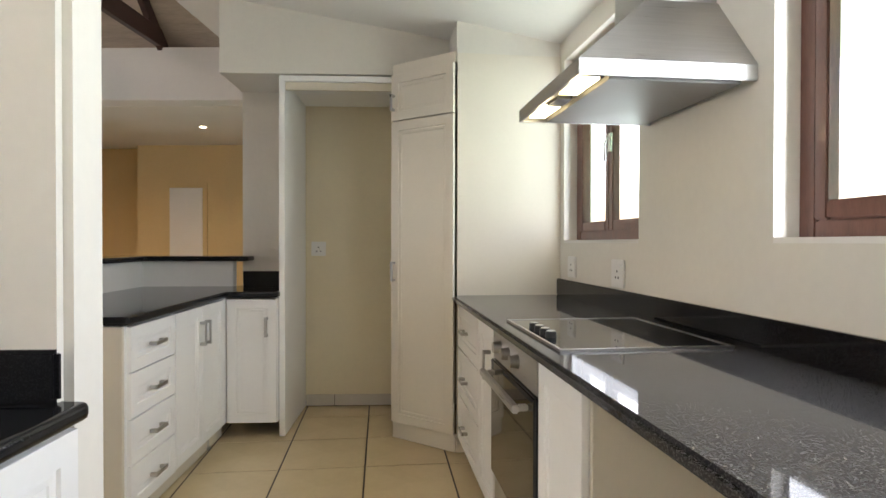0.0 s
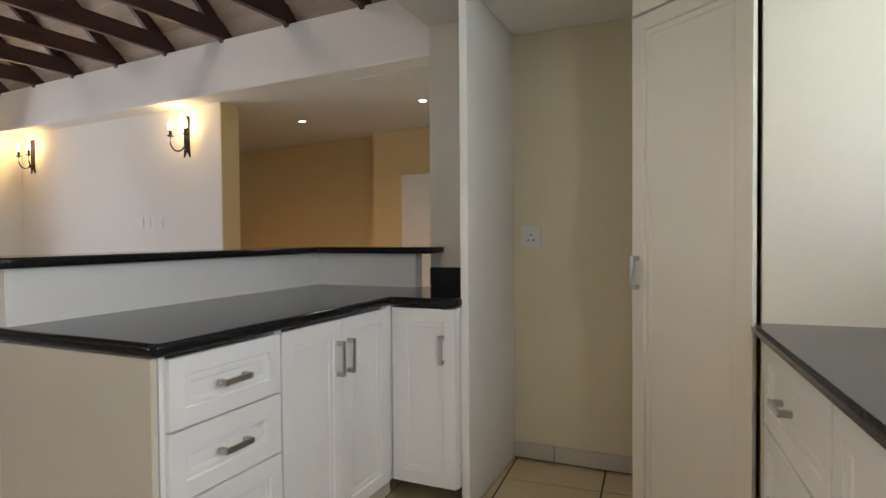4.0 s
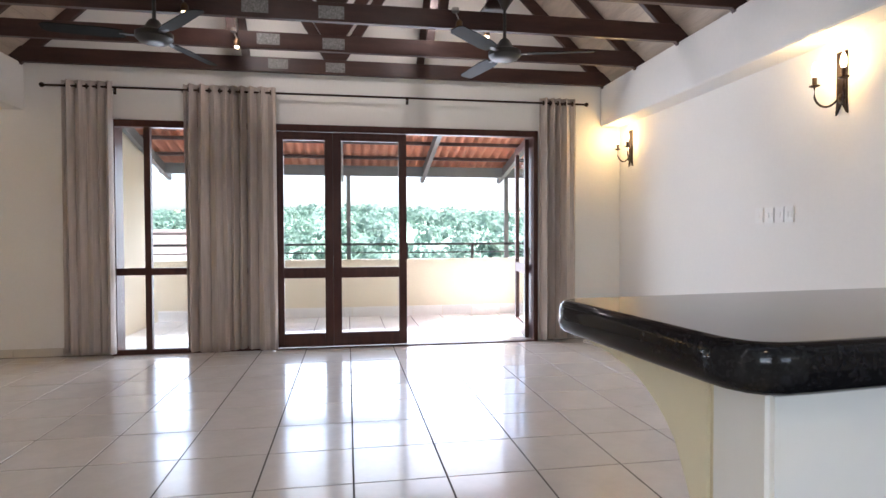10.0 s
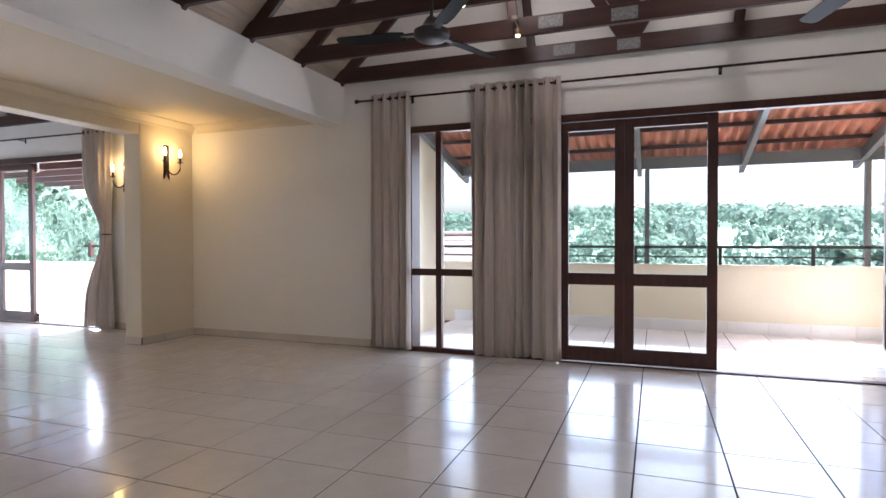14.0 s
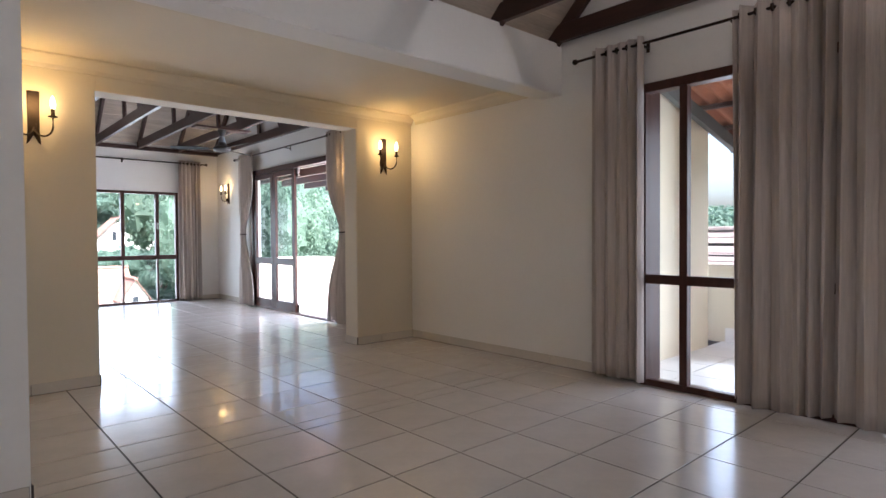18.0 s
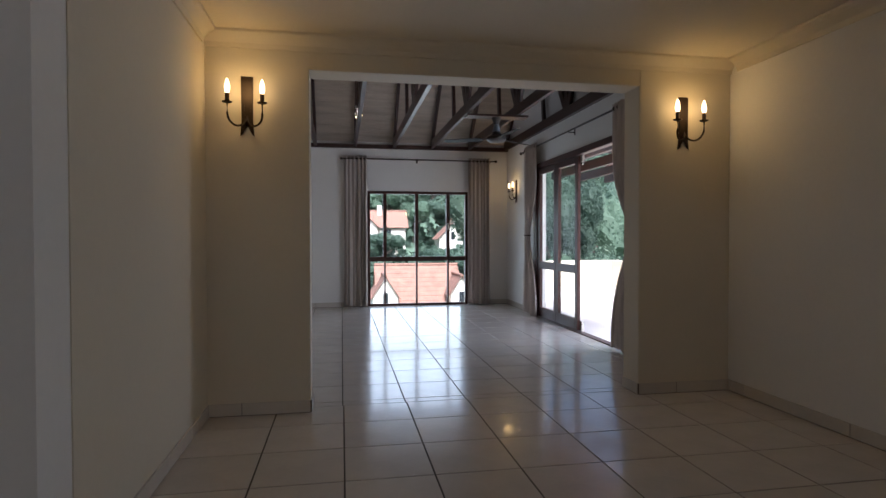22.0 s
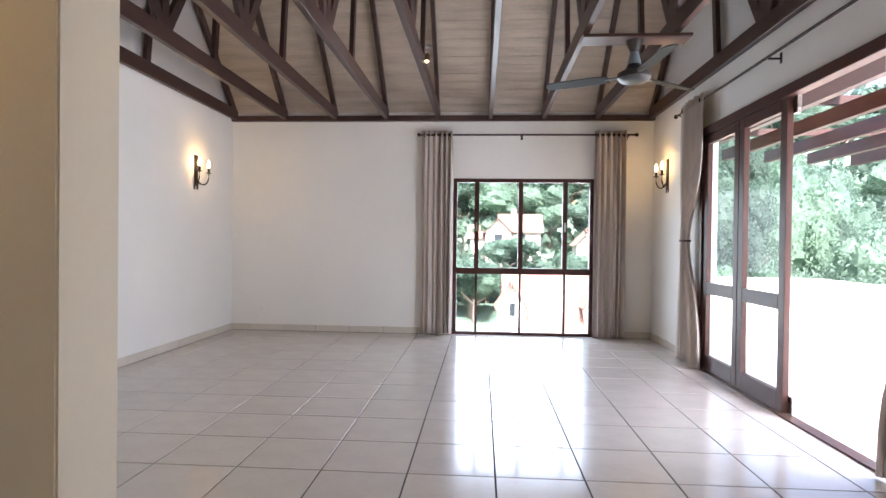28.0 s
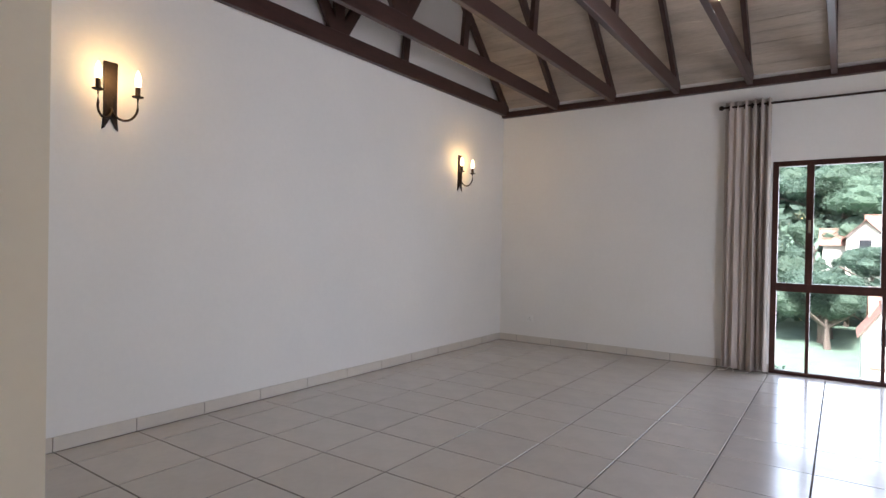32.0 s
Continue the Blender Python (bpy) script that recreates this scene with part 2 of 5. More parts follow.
for leaf in (LEAF, LEAF2):
    # thin leaves let part of the light through
    n, l = leaf.node_tree.nodes, leaf.node_tree.links
    thin, both = n.new("ShaderNodeBsdfTranslucent"), n.new("ShaderNodeMixShader")
    thin.inputs["Color"].default_value = (0.26, 0.36, 0.20, 1)
    both.inputs[0].default_value = 0.42
    l.new(n["Principled BSDF"].outputs[0], both.inputs[1])
    l.new(thin.outputs[0], both.inputs[2])
    l.new(both.outputs[0], n["Material Output"].inputs["Surface"])
for leaf_mat in (LEAF, LEAF2):
    n, l = leaf_mat.node_tree.nodes, leaf_mat.node_tree.links
    tl, mx = n.new("ShaderNodeBsdfTranslucent"), n.new("ShaderNodeMixShader")
    src = n["Principled BSDF"].inputs["Base Color"].links[0].from_socket
    l.new(src, tl.inputs["Color"])
    mx.inputs[0].default_value = 0.55
    l.new(n["Principled BSDF"].outputs[0], mx.inputs[1])
    l.new(tl.outputs[0], mx.inputs[2])
    l.new(mx.outputs[0], n["Material Output"].inputs["Surface"])
BARK = mat("bark", (0.14, 0.11, 0.09), 0.9, vary=0.3, scale=6, bump=0.3)
EARTH = mat("ground_cover", (0.11, 0.17, 0.12), 0.95, vary=0.45, scale=0.08, bump=0.3, bump_scale=1.2)
WHITEC = mat("white_cable", (0.75, 0.72, 0.66), 0.5, vary=0.03)
GLASS = pane_glass("pane_glass")

# ---- mesh helpers ----


def bx(bm, x0, x1, y0, y1, z0, z1, m=None):
    """Adds one box between the given faces."""
    vs = [bm.verts.new((x, y, z)) for x in (x0, x1) for y in (y0, y1) for z in (z0, z1)]
    if m is not None:
        for v in vs:
            v.co = m @ v.co
    for f in ((0, 1, 3, 2), (4, 6, 7, 5), (0, 4, 5, 1), (2, 3, 7, 6), (0, 2, 6, 4), (1, 5, 7, 3)):
        bm.faces.new([vs[i] for i in f])
    return vs


def cyl(bm, p, q, r, r2=None, seg=14):
    """Adds a rod from p to q."""
    p, q = Vector(p), Vector(q)
    m = Matrix.Translation((p + q) / 2) @ (q - p).to_track_quat("Z", "Y").to_matrix().to_4x4()
    bmesh.ops.create_cone(bm, cap_ends=True, segments=seg, radius1=r, radius2=r if r2 is None else r2, depth=(q - p).length, matrix=m)


def prism(bm, pts, a, b, axis="y"):
    """Adds a solid of the outline pts drawn across the axis, from a to b along it."""
    def at(u, v, w):
        return {"x": (w, u, v), "y": (u, w, v), "z": (u, v, w)}[axis]
    lo, hi = [bm.verts.new(at(u, v, a)) for u, v in pts], [bm.verts.new(at(u, v, b)) for u, v in pts]
    bm.faces.new(lo)
    bm.faces.new(hi[::-1])
    for i in range(len(pts)):
        j = (i + 1) % len(pts)
        bm.faces.new((lo[i], hi[i], hi[j], lo[j]))


def lathe(bm, prof, seg=20, m=None):
    rings = []
    for r, z in prof:
        ring = [Vector((r * math.cos(2 * math.pi * k / seg), r * math.sin(2 * math.pi * k / seg), z)) for k in range(seg)]
        rings.append([bm.verts.new(m @ v if m is not None else v) for v in ring])
    for a, b in zip(rings, rings[1:]):
        for k in range(seg):
            bm.faces.new((a[k], a[(k + 1) % seg], b[(k + 1) % seg], b[k]))
    bm.faces.new(rings[0][::-1])
    bm.faces.new(rings[-1])


def tube(bm, pts, r, seg=8):
    pts = [Vector(p) for p in pts]
    rings = []
    for i, p in enumerate(pts):
        d = (pts[min(i + 1, len(pts) - 1)] - pts[max(i - 1, 0)]).normalized()
        q = d.to_track_quat("Z", "Y")
        rings.append([bm.verts.new(p + q @ Vector((r * math.cos(2 * math.pi * k / seg), r * math.sin(2 * math.pi * k / seg), 0))) for k in range(seg)])
    for a, b in zip(rings, rings[1:]):
        for k in range(seg):
            bm.faces.new((a[k], a[(k + 1) % seg], b[(k + 1) % seg], b[k]))
    bm.faces.new(rings[0][::-1])
    bm.faces.new(rings[-1])


def part(name, bm, material, parent=None, label="", bevel=0.0, smooth=False, segs=2):
    if bevel:
        bmesh.ops.bevel(bm, geom=bm.edges[:], offset=bevel, segments=segs, affect="EDGES", clamp_overlap=True)
    bmesh.ops.recalc_face_normals(bm, faces=bm.faces)
    me = bpy.data.meshes.new(name)
    bm.to_mesh(me)
    bm.free()
    me.materials.append(material)
    if smooth:
        me.polygons.foreach_set("use_smooth", [True] * len(me.polygons))
        me.set_sharp_from_angle(angle=radians(40))
    ob = new(name, me)
    if parent is not None:
        ob.parent = parent
    if label:
        tagged(ob, label)
    return ob


def box(name, x0, x1, y0, y1, z0, z1, material, parent=None, label="", bevel=0.0):
    bm = bmesh.new()
    bx(bm, x0, x1, y0, y1, z0, z1)
    return part(name, bm, material, parent, label, bevel)


def boxes(name, dims, material, parent=None, label="", bevel=0.0):
    bm = bmesh.new()
    for d in dims:
        bx(bm, *d)
    return part(name, bm, material, parent, label, bevel)


def thing(name, label, category, group="", m=None, kind=""):
    ob = tagged(new(name), label, category, group, kind)
    if m is not None:
        ob.matrix_world = m
    return ob


def carcass(parent, dims, material):
    """Cabinet panels, each a board of its own."""
    for k, d in enumerate(dims):
        box("side_panel" if k < 2 else "back_panel", *d, material, parent)


def setting(ob, label=""):
    return tagged(ob, label, kind="structure")


# ---- plan ----
WX = -7.32            # inner face of the west wall
NY, BY = 5.40, 5.16   # north wall, and the bulkhead before it
SY = -0.82            # south edge of the vaulted living room
AY, AY2 = -2.975, -3.216  # the wall with the wide opening
AX = -3.42            # east wall of the flat-ceiled bay
OX0, OX1, OZ = -6.55, -4.095, 2.36
FY = -9.10            # far wall of the second room
EX2 = -1.785          # its east wall
CZ, VZ = 2.43, 2.88   # flat ceiling, foot of the vault
VZ2 = 2.81            # foot of the second vault
GX = -1.30            # east gable of the living room
RY = (BY + SY) / 2    # ridge of the living room
RY2 = (AY2 + FY) / 2
PITCH = 0.98
RIDGE, RIDGE2 = VZ + (BY - RY) * PITCH, VZ2 + (AY2 - RY2) * PITCH
T = 0.455
KW = 0.61             # kitchen window wall, from the counter's front edge

# ---- walls ----
DY0, DY1, DZ = -0.04, 4.39, 2.355      # wide door opening of the living room
PY0, PY1, PZ = -7.37, -4.45, 2.34     # door opening of the second room
WX0, WX1, WZ = -6.58, -4.76, 2.05     # window of the second room
w = WX - 0.24
west = boxes("wall_west", [(w, WX, AY2, DY0, 0, VZ), (w, WX, DY1, NY + 0.2, 0, VZ), (w, WX, DY0, DY1, DZ, VZ)], PLASTER)
setting(west, "white plastered wall with a wide door opening")
bm = bmesh.new()
prism(bm, [(SY - 0.1, VZ), (BY + 0.1, VZ), (BY + 0.1, VZ + 0.13), (RY, RIDGE + 0.25), (SY - 0.1, VZ + 0.13)], w, WX, "x")
setting(part("gable_west", bm, PLASTER))
w2 = WX - 0.11
setting(boxes("wall_west_second", [(w2, WX, FY, PY0, 0, VZ2), (w2, WX, PY1, AY2, 0, VZ2), (w2, WX, PY0, PY1, PZ, VZ2)], PLASTER))
bm = bmesh.new()
prism(bm, [(FY, VZ2), (AY2, VZ2), (AY2, VZ2 + 0.12), (RY2, RIDGE2 + 0.2), (FY, VZ2 + 0.12)], w, WX, "x")
setting(part("gable_west_second", bm, PLASTER))
setting(box("wall_north_end", -3.848, -3.842, NY + 0.004, NY + 0.208, 0, CZ, YELLOW))
setting(box("wall_north", w, -3.85, NY, NY + 0.2, 0, CZ, PLASTER), "white plastered wall with two candle sconces")
setting(box("bulkhead_north", WX, GX, BY, BY + 0.22, CZ, VZ, PLASTER, bevel=0.008))
setting(box("bulkhead_soffit", WX, GX, BY + 0.22, NY, CZ + 0.003, CZ + 0.1, PLASTER))
setting(box("bulkhead_south", WX, AX, SY - 0.22, SY, CZ, VZ, PLASTER, bevel=0.008))
setting(boxes("wall_south", [(AX + 0.004, GX, SY - 0.22, SY, 0, VZ)], PLASTER))
setting(box("wall_bay_east", AX, AX + 0.22, AY, SY - 0.222, 0, CZ + 0.2, BAY_WARM))
setting(boxes("wall_opening", [(WX, OX0, AY2, AY, 0, VZ2), (OX1, EX2 + 0.2, AY2, AY, 0, VZ2), (OX0, OX1, AY2, AY, OZ, VZ2)], BAY_WARM, bevel=0.006), "plastered wall with a wide square opening")
setting(boxes("wall_far", [(w, WX0, FY - 0.24, FY, 0, VZ2 + 0.12), (WX1, EX2 + 0.24, FY - 0.24, FY, 0, VZ2 + 0.12), (WX0, WX1, FY - 0.24, FY, WZ, VZ2 + 0.12), (WX0, WX1, FY - 0.24, FY, -0.2, 0.0)], PLASTER), "white plastered wall with a tall window")
setting(box("wall_east_second", EX2, EX2 + 0.24, FY, AY2, 0, VZ2, PLASTER))
bm = bmesh.new()
prism(bm, [(FY, VZ2), (AY2, VZ2), (AY2, VZ2 + 0.12), (RY2, RIDGE2 + 0.2), (FY, VZ2 + 0.12)], EX2, EX2 + 0.24, "x")
setting(part("gable_east_second", bm, PLASTER))
setting(box("wall_gable_north", WX, EX2, AY2 + 0.002, AY2 + 0.2, VZ2 + 0.002, VZ2 + 0.35, PLASTER))
# east gable over the peninsula, the stub by the passage way and the column by the fridge recess
bm = bmesh.new()
prism(bm, [(SY, VZ + 0.13), (SY, 2.76), (BY, 2.76), (BY, VZ + 0.13), (RY, RIDGE + 0.25)], GX, GX + 0.27, "x")
setting(part("gable_east", bm, PLASTER))
in_kitchen(setting(box("wall_stub", -1.75, -0.40, 1.24, 1.38, 0, 2.9, KPLASTER, bevel=0.02), "short plastered wall end beside the kitchen"))
setting(box("wall_living_east", -1.6, -1.46, SY, 1.45, 0, 2.95, PLASTER))
in_kitchen(setting(box("wall_column", -0.97, -0.60, 4.195, 5.4, 0, 2.76, KPLASTER, bevel=0.006)))
setting(box("wall_passage_east", -1.0, -0.8, 5.2, 7.9, 0, 2.76, PLASTER))
in_kitchen(setting(box("wall_recess_back", -0.60, 1.4, 4.36, 4.55, 0, 3.0, CREAMW)))
in_kitchen(setting(box("wall_over_recess", -0.97, 1.2, 3.735, 4.19, 2.26, 3.0, KPLASTER)))
# passage behind the living room
setting(boxes("wall_passage", [(-3.55, -0.8, 7.42, 7.6, 0, CZ), (-8, -3.55, 7.68, 7.86, 0, CZ), (-3.553, -3.45, 7.6, 7.68, 0, CZ)], YELLOW), "ochre painted passage wall")
setting(box("wall_passage_west", -8.0, -7.8, NY + 0.2, 7.68, 0, CZ, YELLOW))
setting(box("wall_passage_south", w, -3.843, NY + 0.2, NY + 0.21, 0, CZ, YELLOW))
setting(box("ceiling_passage", -8, -0.9, NY, 7.8, CZ, CZ + 0.1, CEIL))
# flat ceiling of the bay, with its cornice
setting(box("ceiling_bay", WX, AX + 0.2, AY, SY - 0.22, CZ + 0.15, CZ + 0.25, BAY_WARM))
setting(box("bulkhead_soffit_south", WX, AX, SY - 0.3, SY - 0.22, CZ + 0.02, CZ + 0.2, CEIL))
bm = bmesh.new()
CB = CZ + 0.15
for p in ([(AY, CB - 0.10), (AY + 0.012, CB - 0.10), (AY + 0.02, CB - 0.07), (AY + 0.06, CB - 0.03), (AY + 0.085, CB - 0.015), (AY + 0.09, CB), (AY, CB)],):
    prism(bm, p, WX, AX, "x")
setting(part("cornice", bm, BAY_WARM))
bm = bmesh.new()
prism(bm, [(WX, CB - 0.10), (WX + 0.012, CB - 0.10), (WX + 0.02, CB - 0.07), (WX + 0.06, CB - 0.03), (WX + 0.085, CB - 0.015), (WX + 0.09, CB), (WX, CB)], AY + 0.09, SY - 0.3, "y")
setting(part("cornice", bm, BAY_WARM))
bm = bmesh.new()
prism(bm, [(AX, CB - 0.10), (AX - 0.012, CB - 0.10), (AX - 0.02, CB - 0.07), (AX - 0.06, CB - 0.03), (AX - 0.085, CB - 0.015), (AX - 0.09, CB), (AX, CB)], AY + 0.09, SY - 0.3, "y")
setting(part("cornice", bm, BAY_WARM))

# kitchen shell: window wall with two openings, end walls, sloping ceiling
K1, K2, KS = (-0.985, -0.062), (-3.5, -1.78), 1.218
kw = []
for y0, y1, z0, z1 in ((-6, K2[0], 0, 3), (K2[0], K2[1], 0, KS), (K2[0], K2[1], 2.25, 3), (K2[1], K1[0], 0, 3), (K1[0], K1[1], 0, KS), (K1[0], K1[1], 2.25, 3), (K1[1], 1.2, 0, 3)):
    kw.append((KW, KW + 0.165, y0, y1, z0, z1))
ob = setting(boxes("wall_kitchen_east", kw, KPLASTER), "cream plastered kitchen wall with two windows")
ob.matrix_world = KM
in_kitchen(setting(box("wall_kitchen_south", -1.75, 2.6, -1.9, -1.7, 0, 3.2, KPLASTER)))
setting(box("wall_kitchen_west", -1.6, -1.46, -1.9, SY - 0.22, 0, 3.0, KPLASTER))
bm = bmesh.new()
prism(bm, [(-1.04, 2.745), (-1.04, 2.95), (2.4, 2.35), (2.4, 2.145)], -1.9, 4.6, "y")
in_kitchen(setting(part("ceiling_kitchen", bm, CEIL)))

# ---- vaulted ceilings: boards laid along the ridge, and the trusses ----


def slope_boards(name, x0, x1, y0, z0, y1, z1, lip=0.0012):
    """One mesh of tongued boards on a roof slope, each a little apart from the next."""
    bm = bmesh.new()
    a, b = Vector((0, y0, z0)), Vector((0, y1, z1))
    d = (b - a).normalized()
    nrm = Vector((0, -d.z, d.y)) if d.y > 0 else Vector((0, d.z, -d.y))
    n = int((b - a).length / 0.11)
    for i in range(n):
        p, q = a + (b - a) * (i / n) + d * lip, a + (b - a) * ((i + 1) / n) - d * lip
        lift = nrm * (0.0016 * (i % 2))
        vs = [bm.verts.new((x, *(c + o + lift).yz)) for x in (x0, x1) for c in (p, q) for o in (Vector((0, 0, 0)), nrm * 0.02)]
        for f in ((0, 1, 3, 2), (4, 6, 7, 5), (0, 4, 5, 1), (2, 3, 7, 6), (0, 2, 6, 4), (1, 5, 7, 3)):
            bm.faces.new([vs[k] for k in f])
    top = [bm.verts.new((x, *(c + nrm * 0.03).yz)) for x, c in ((x0, a), (x1, a), (x1, b), (x0, b))]
    bm.faces.new(top)
    return setting(part(name, bm, BOARDS), "weathered grey-white tongued ceiling boards")


slope_boards("ceiling_living_north", WX, GX + 0.27, BY + 0.2, VZ + 0.02 - 0.2 * PITCH + 0.12, RY, RIDGE + 0.12)
slope_boards("ceiling_living_south", WX, GX + 0.27, SY - 0.2, VZ + 0.02 - 0.2 * PITCH + 0.12, RY, RIDGE + 0.12)
slope_boards("ceiling_second_south", WX, EX2, FY, VZ2 + 0.10, RY2, RIDGE2 + 0.10)
slope_boards("ceiling_second_north", WX, EX2, AY2, VZ2 + 0.10, RY2, RIDGE2 + 0.10)


def slanted(bm, x, t, p, q, h):
    """A squared timber of thickness t and depth h from p to q, both (y, z), centred on x."""
    p, q = Vector(p), Vector(q)
    d = (q - p).normalized()
    s = Vector((-d.y, d.x)) * h / 2
    vs = [bm.verts.new((x + e * t / 2, *c)) for e in (-1, 1) for c in (p - s, q - s, q + s, p + s)]
    for f in ((0, 1, 2, 3), (7, 6, 5, 4), (0, 4, 5, 1), (1, 5, 6, 2), (2, 6, 7, 3), (3, 7, 4, 0)):
        bm.faces.new([vs[k] for k in f])


def truss(y0, y1, z0, ridge, chord, group, plates, ext=0.0):
    """A timber roof truss at x = 0."""
    mid = (y0 + y1) / 2
    ob = thing("roof_truss", "dark-stained timber roof truss with king post and struts", "roof truss", group)
    def timber(name, p, q, h, t=0.045):
        bm = bmesh.new()
        slanted(bm, 0, t, p, q, h)
        part(name, bm, BEAM, ob, bevel=0.003, segs=1)
    timber("bottom_chord", (y0 - ext, z0 + chord / 2 + 0.001), (y1 + ext, z0 + chord / 2 + 0.001), chord, 0.05)
    timber("rafter", (y0 - ext, z0 + 0.05 - ext * PITCH), (mid, ridge + 0.02), 0.11)
    timber("rafter", (y1 + ext, z0 + 0.05 - ext * PITCH), (mid, ridge + 0.02), 0.11)
    timber("king_post", (mid, z0 + chord), (mid, ridge - 0.1), 0.11, 0.044)
    half = abs(y1 - y0) / 2
    for e in (-1, 1):
        timber("strut", (mid + e * 0.05, z0 + chord), (mid + e * half * 0.36, z0 + half * 0.60), 0.10, 0.043)
        timber("strut", (mid + e * 0.30 * half, z0 + chord), (mid + e * half * 0.36, z0 + half * 0.58), 0.08, 0.042)
    if plates:
        for y, z in ((mid, z0 + 0.02), (mid - 0.58, z0 + 0.035)):
            bm = bmesh.new()
            for e in (-1, 1):
                bx(bm, e * 0.026 - 0.0015, e * 0.026 + 0.0015, y - 0.10, y + 0.10, z, z + 0.10)
                for i in range(9):
                    for j in range(4):
                        bx(bm, e * 0.0285 - 0.0015, e * 0.0285 + 0.0015, y - 0.094 + 0.022 * i, y - 0.084 + 0.022 * i, z + 0.008 + 0.024 * j, z + 0.022 + 0.024 * j)
            part("nail_plate", bm, NAILP, ob, "galvanised toothed nail plate")
    return ob


first = truss(SY, BY, VZ, RIDGE, 0.15, "living room trusses", True, 0.10)
first.matrix_world = pose(WX + 0.055, 0, 0)
for k in range(1, 8):
    copy_thing(first, pose(WX + 0.055 + 0.745 * k, 0, 0))
first = truss(FY, AY2, VZ2, RIDGE2, 0.14, "second room trusses", False)
first.matrix_world = pose(WX + 0.045, 0, 0)
NT = 8
STEP = (EX2 - WX - 0.09) / NT
for k in range(1, NT + 1):
    copy_thing(first, pose(WX + 0.045 + STEP * k, 0, 0))
# wall plate and ties of the second room
setting(box("wall_plate", WX, EX2, FY, FY + 0.06, VZ2 - 0.02, VZ2 + 0.05, BEAM, bevel=0.004))
setting(box("tie_beam", WX + 0.05, EX2 - 0.05, RY2 + 0.25, RY2 + 0.29, VZ2 + 1.28, VZ2 + 1.36, BEAM))
setting(box("runner_beam", WX + 0.3, EX2 - 0.05, RY2 - 0.02, RY2 + 0.02, 3.35, 3.42, BEAM, bevel=0.003))

# ---- door and window frames ----


def leaf(parent, name, lx0, lx1, z0, z1, rail, label="", t=0.045, stile=0.085, hinge=False):
    """A glazed door leaf in the local xz plane with a middle rail."""
    d = boxes(name, [(lx0, lx0 + stile, -t / 2, t / 2, z0, z1), (lx1 - stile, lx1, -t / 2, t / 2, z0, z1), (lx0 + stile, lx1 - stile, -t / 2, t / 2, z1 - stile, z1),
                     (lx0 + stile, lx1 - stile, -t / 2, t / 2, z0, z0 + 0.14), (lx0 + stile, lx1 - stile, -t / 2, t / 2, rail - 0.055, rail + 0.055)], FRAME, parent, label, 0.003)
    for a, b in ((z0 + 0.14, rail - 0.055), (rail + 0.055, z1 - stile)):
        g = box("pane", lx0 + stile, lx1 - stile, -0.003, 0.003, a, b, GLASS, d)
        g.visible_shadow = False
    if hinge:
        boxes("hinge", [(lx0 - 0.012, lx0 + 0.012, t / 2, t / 2 + 0.014, z, z + 0.1) for z in (z0 + 0.03, (z0 + z1) / 2, z1 - 0.15)], CHROME, d, "satin steel hinge")
    return d


# folding doors and side light of the living room, built along the wall from south to north
door = setting(thing("door_1", "dark-stained glazed folding doors, partly folded open", "door", m=pose(WX + 0.02, DY0, 0, 0, 0, 90)))
L = DY1 - DY0
boxes("door_frame", [(0, 0.05, -0.04, 0.05, 0, DZ), (L - 0.05, L, -0.04, 0.05, 0, DZ), (0, L, -0.04, 0.05, DZ - 0.07, DZ)], FRAME, door, bevel=0.004)
# dark boards added over the outer reveals, hiding the daylight lamp's spill
boxes("door_lining", [(0.0, 0.02, 0.05, 0.25, 0, DZ), (L - 0.02, L, 0.05, 0.25, 0, DZ), (0.02, L - 0.02, 0.05, 0.25, DZ - 0.02, DZ)], FRAME, door)
boxes("side_light", [(0.05, 1.55, -0.03, 0.03, 0.0, 0.05), (0.05, 1.55, -0.03, 0.03, 0.80, 0.87), (0.315, 0.375, -0.032, 0.032, 0.05, DZ - 0.07), (1.50, 1.58, -0.032, 0.032, 0.05, DZ - 0.07), (0.9, 0.96, -0.032, 0.032, 0.05, DZ - 0.07)], FRAME, door, bevel=0.003)
for a, b in ((0.05, 0.315), (0.375, 0.9), (0.96, 1.5)):
    for c, d in ((0.05, 0.80), (0.87, DZ - 0.07)):
        box("pane", a, b, -0.003, 0.003, c, d, GLASS, door).visible_shadow = False
boxes("window_catch", [(0.33, 0.36, 0.032, 0.05, 1.42, 1.50), (0.34, 0.352, 0.05, 0.06, 1.30, 1.46)], CHROME, door, "satin window stay")
leaf(door, "door_leaf", 1.582, 2.174, 0.02, DZ - 0.075, 0.80, "fixed glazed leaf")
leaf(door, "door_leaf", 2.175, 2.955, 0.02, DZ - 0.075, 0.80, "closed glazed leaf with steel hinges", hinge=True)
box("threshold", 1.58, L, -0.05, 0.04, 0, 0.012, FRAME, door)
fold2 = setting(thing("door_2", "glazed door leaf folded open against the jamb", "door", m=pose(WX - 0.06, DY1 - 0.09, 0, 0, 0, 172)))
d2 = leaf(fold2, "door_leaf", 0.0, 0.76, 0.02, DZ - 0.075, 0.80)
boxes("door_handle", [(0.03, 0.07, -0.06, -0.03, 0.98, 1.00), (0.04, 0.06, -0.04, -0.022, 0.88, 1.05), (0.05, 0.17, -0.065, -0.05, 0.985, 1.0)], CHROME, d2, "satin lever handle", 0.004)

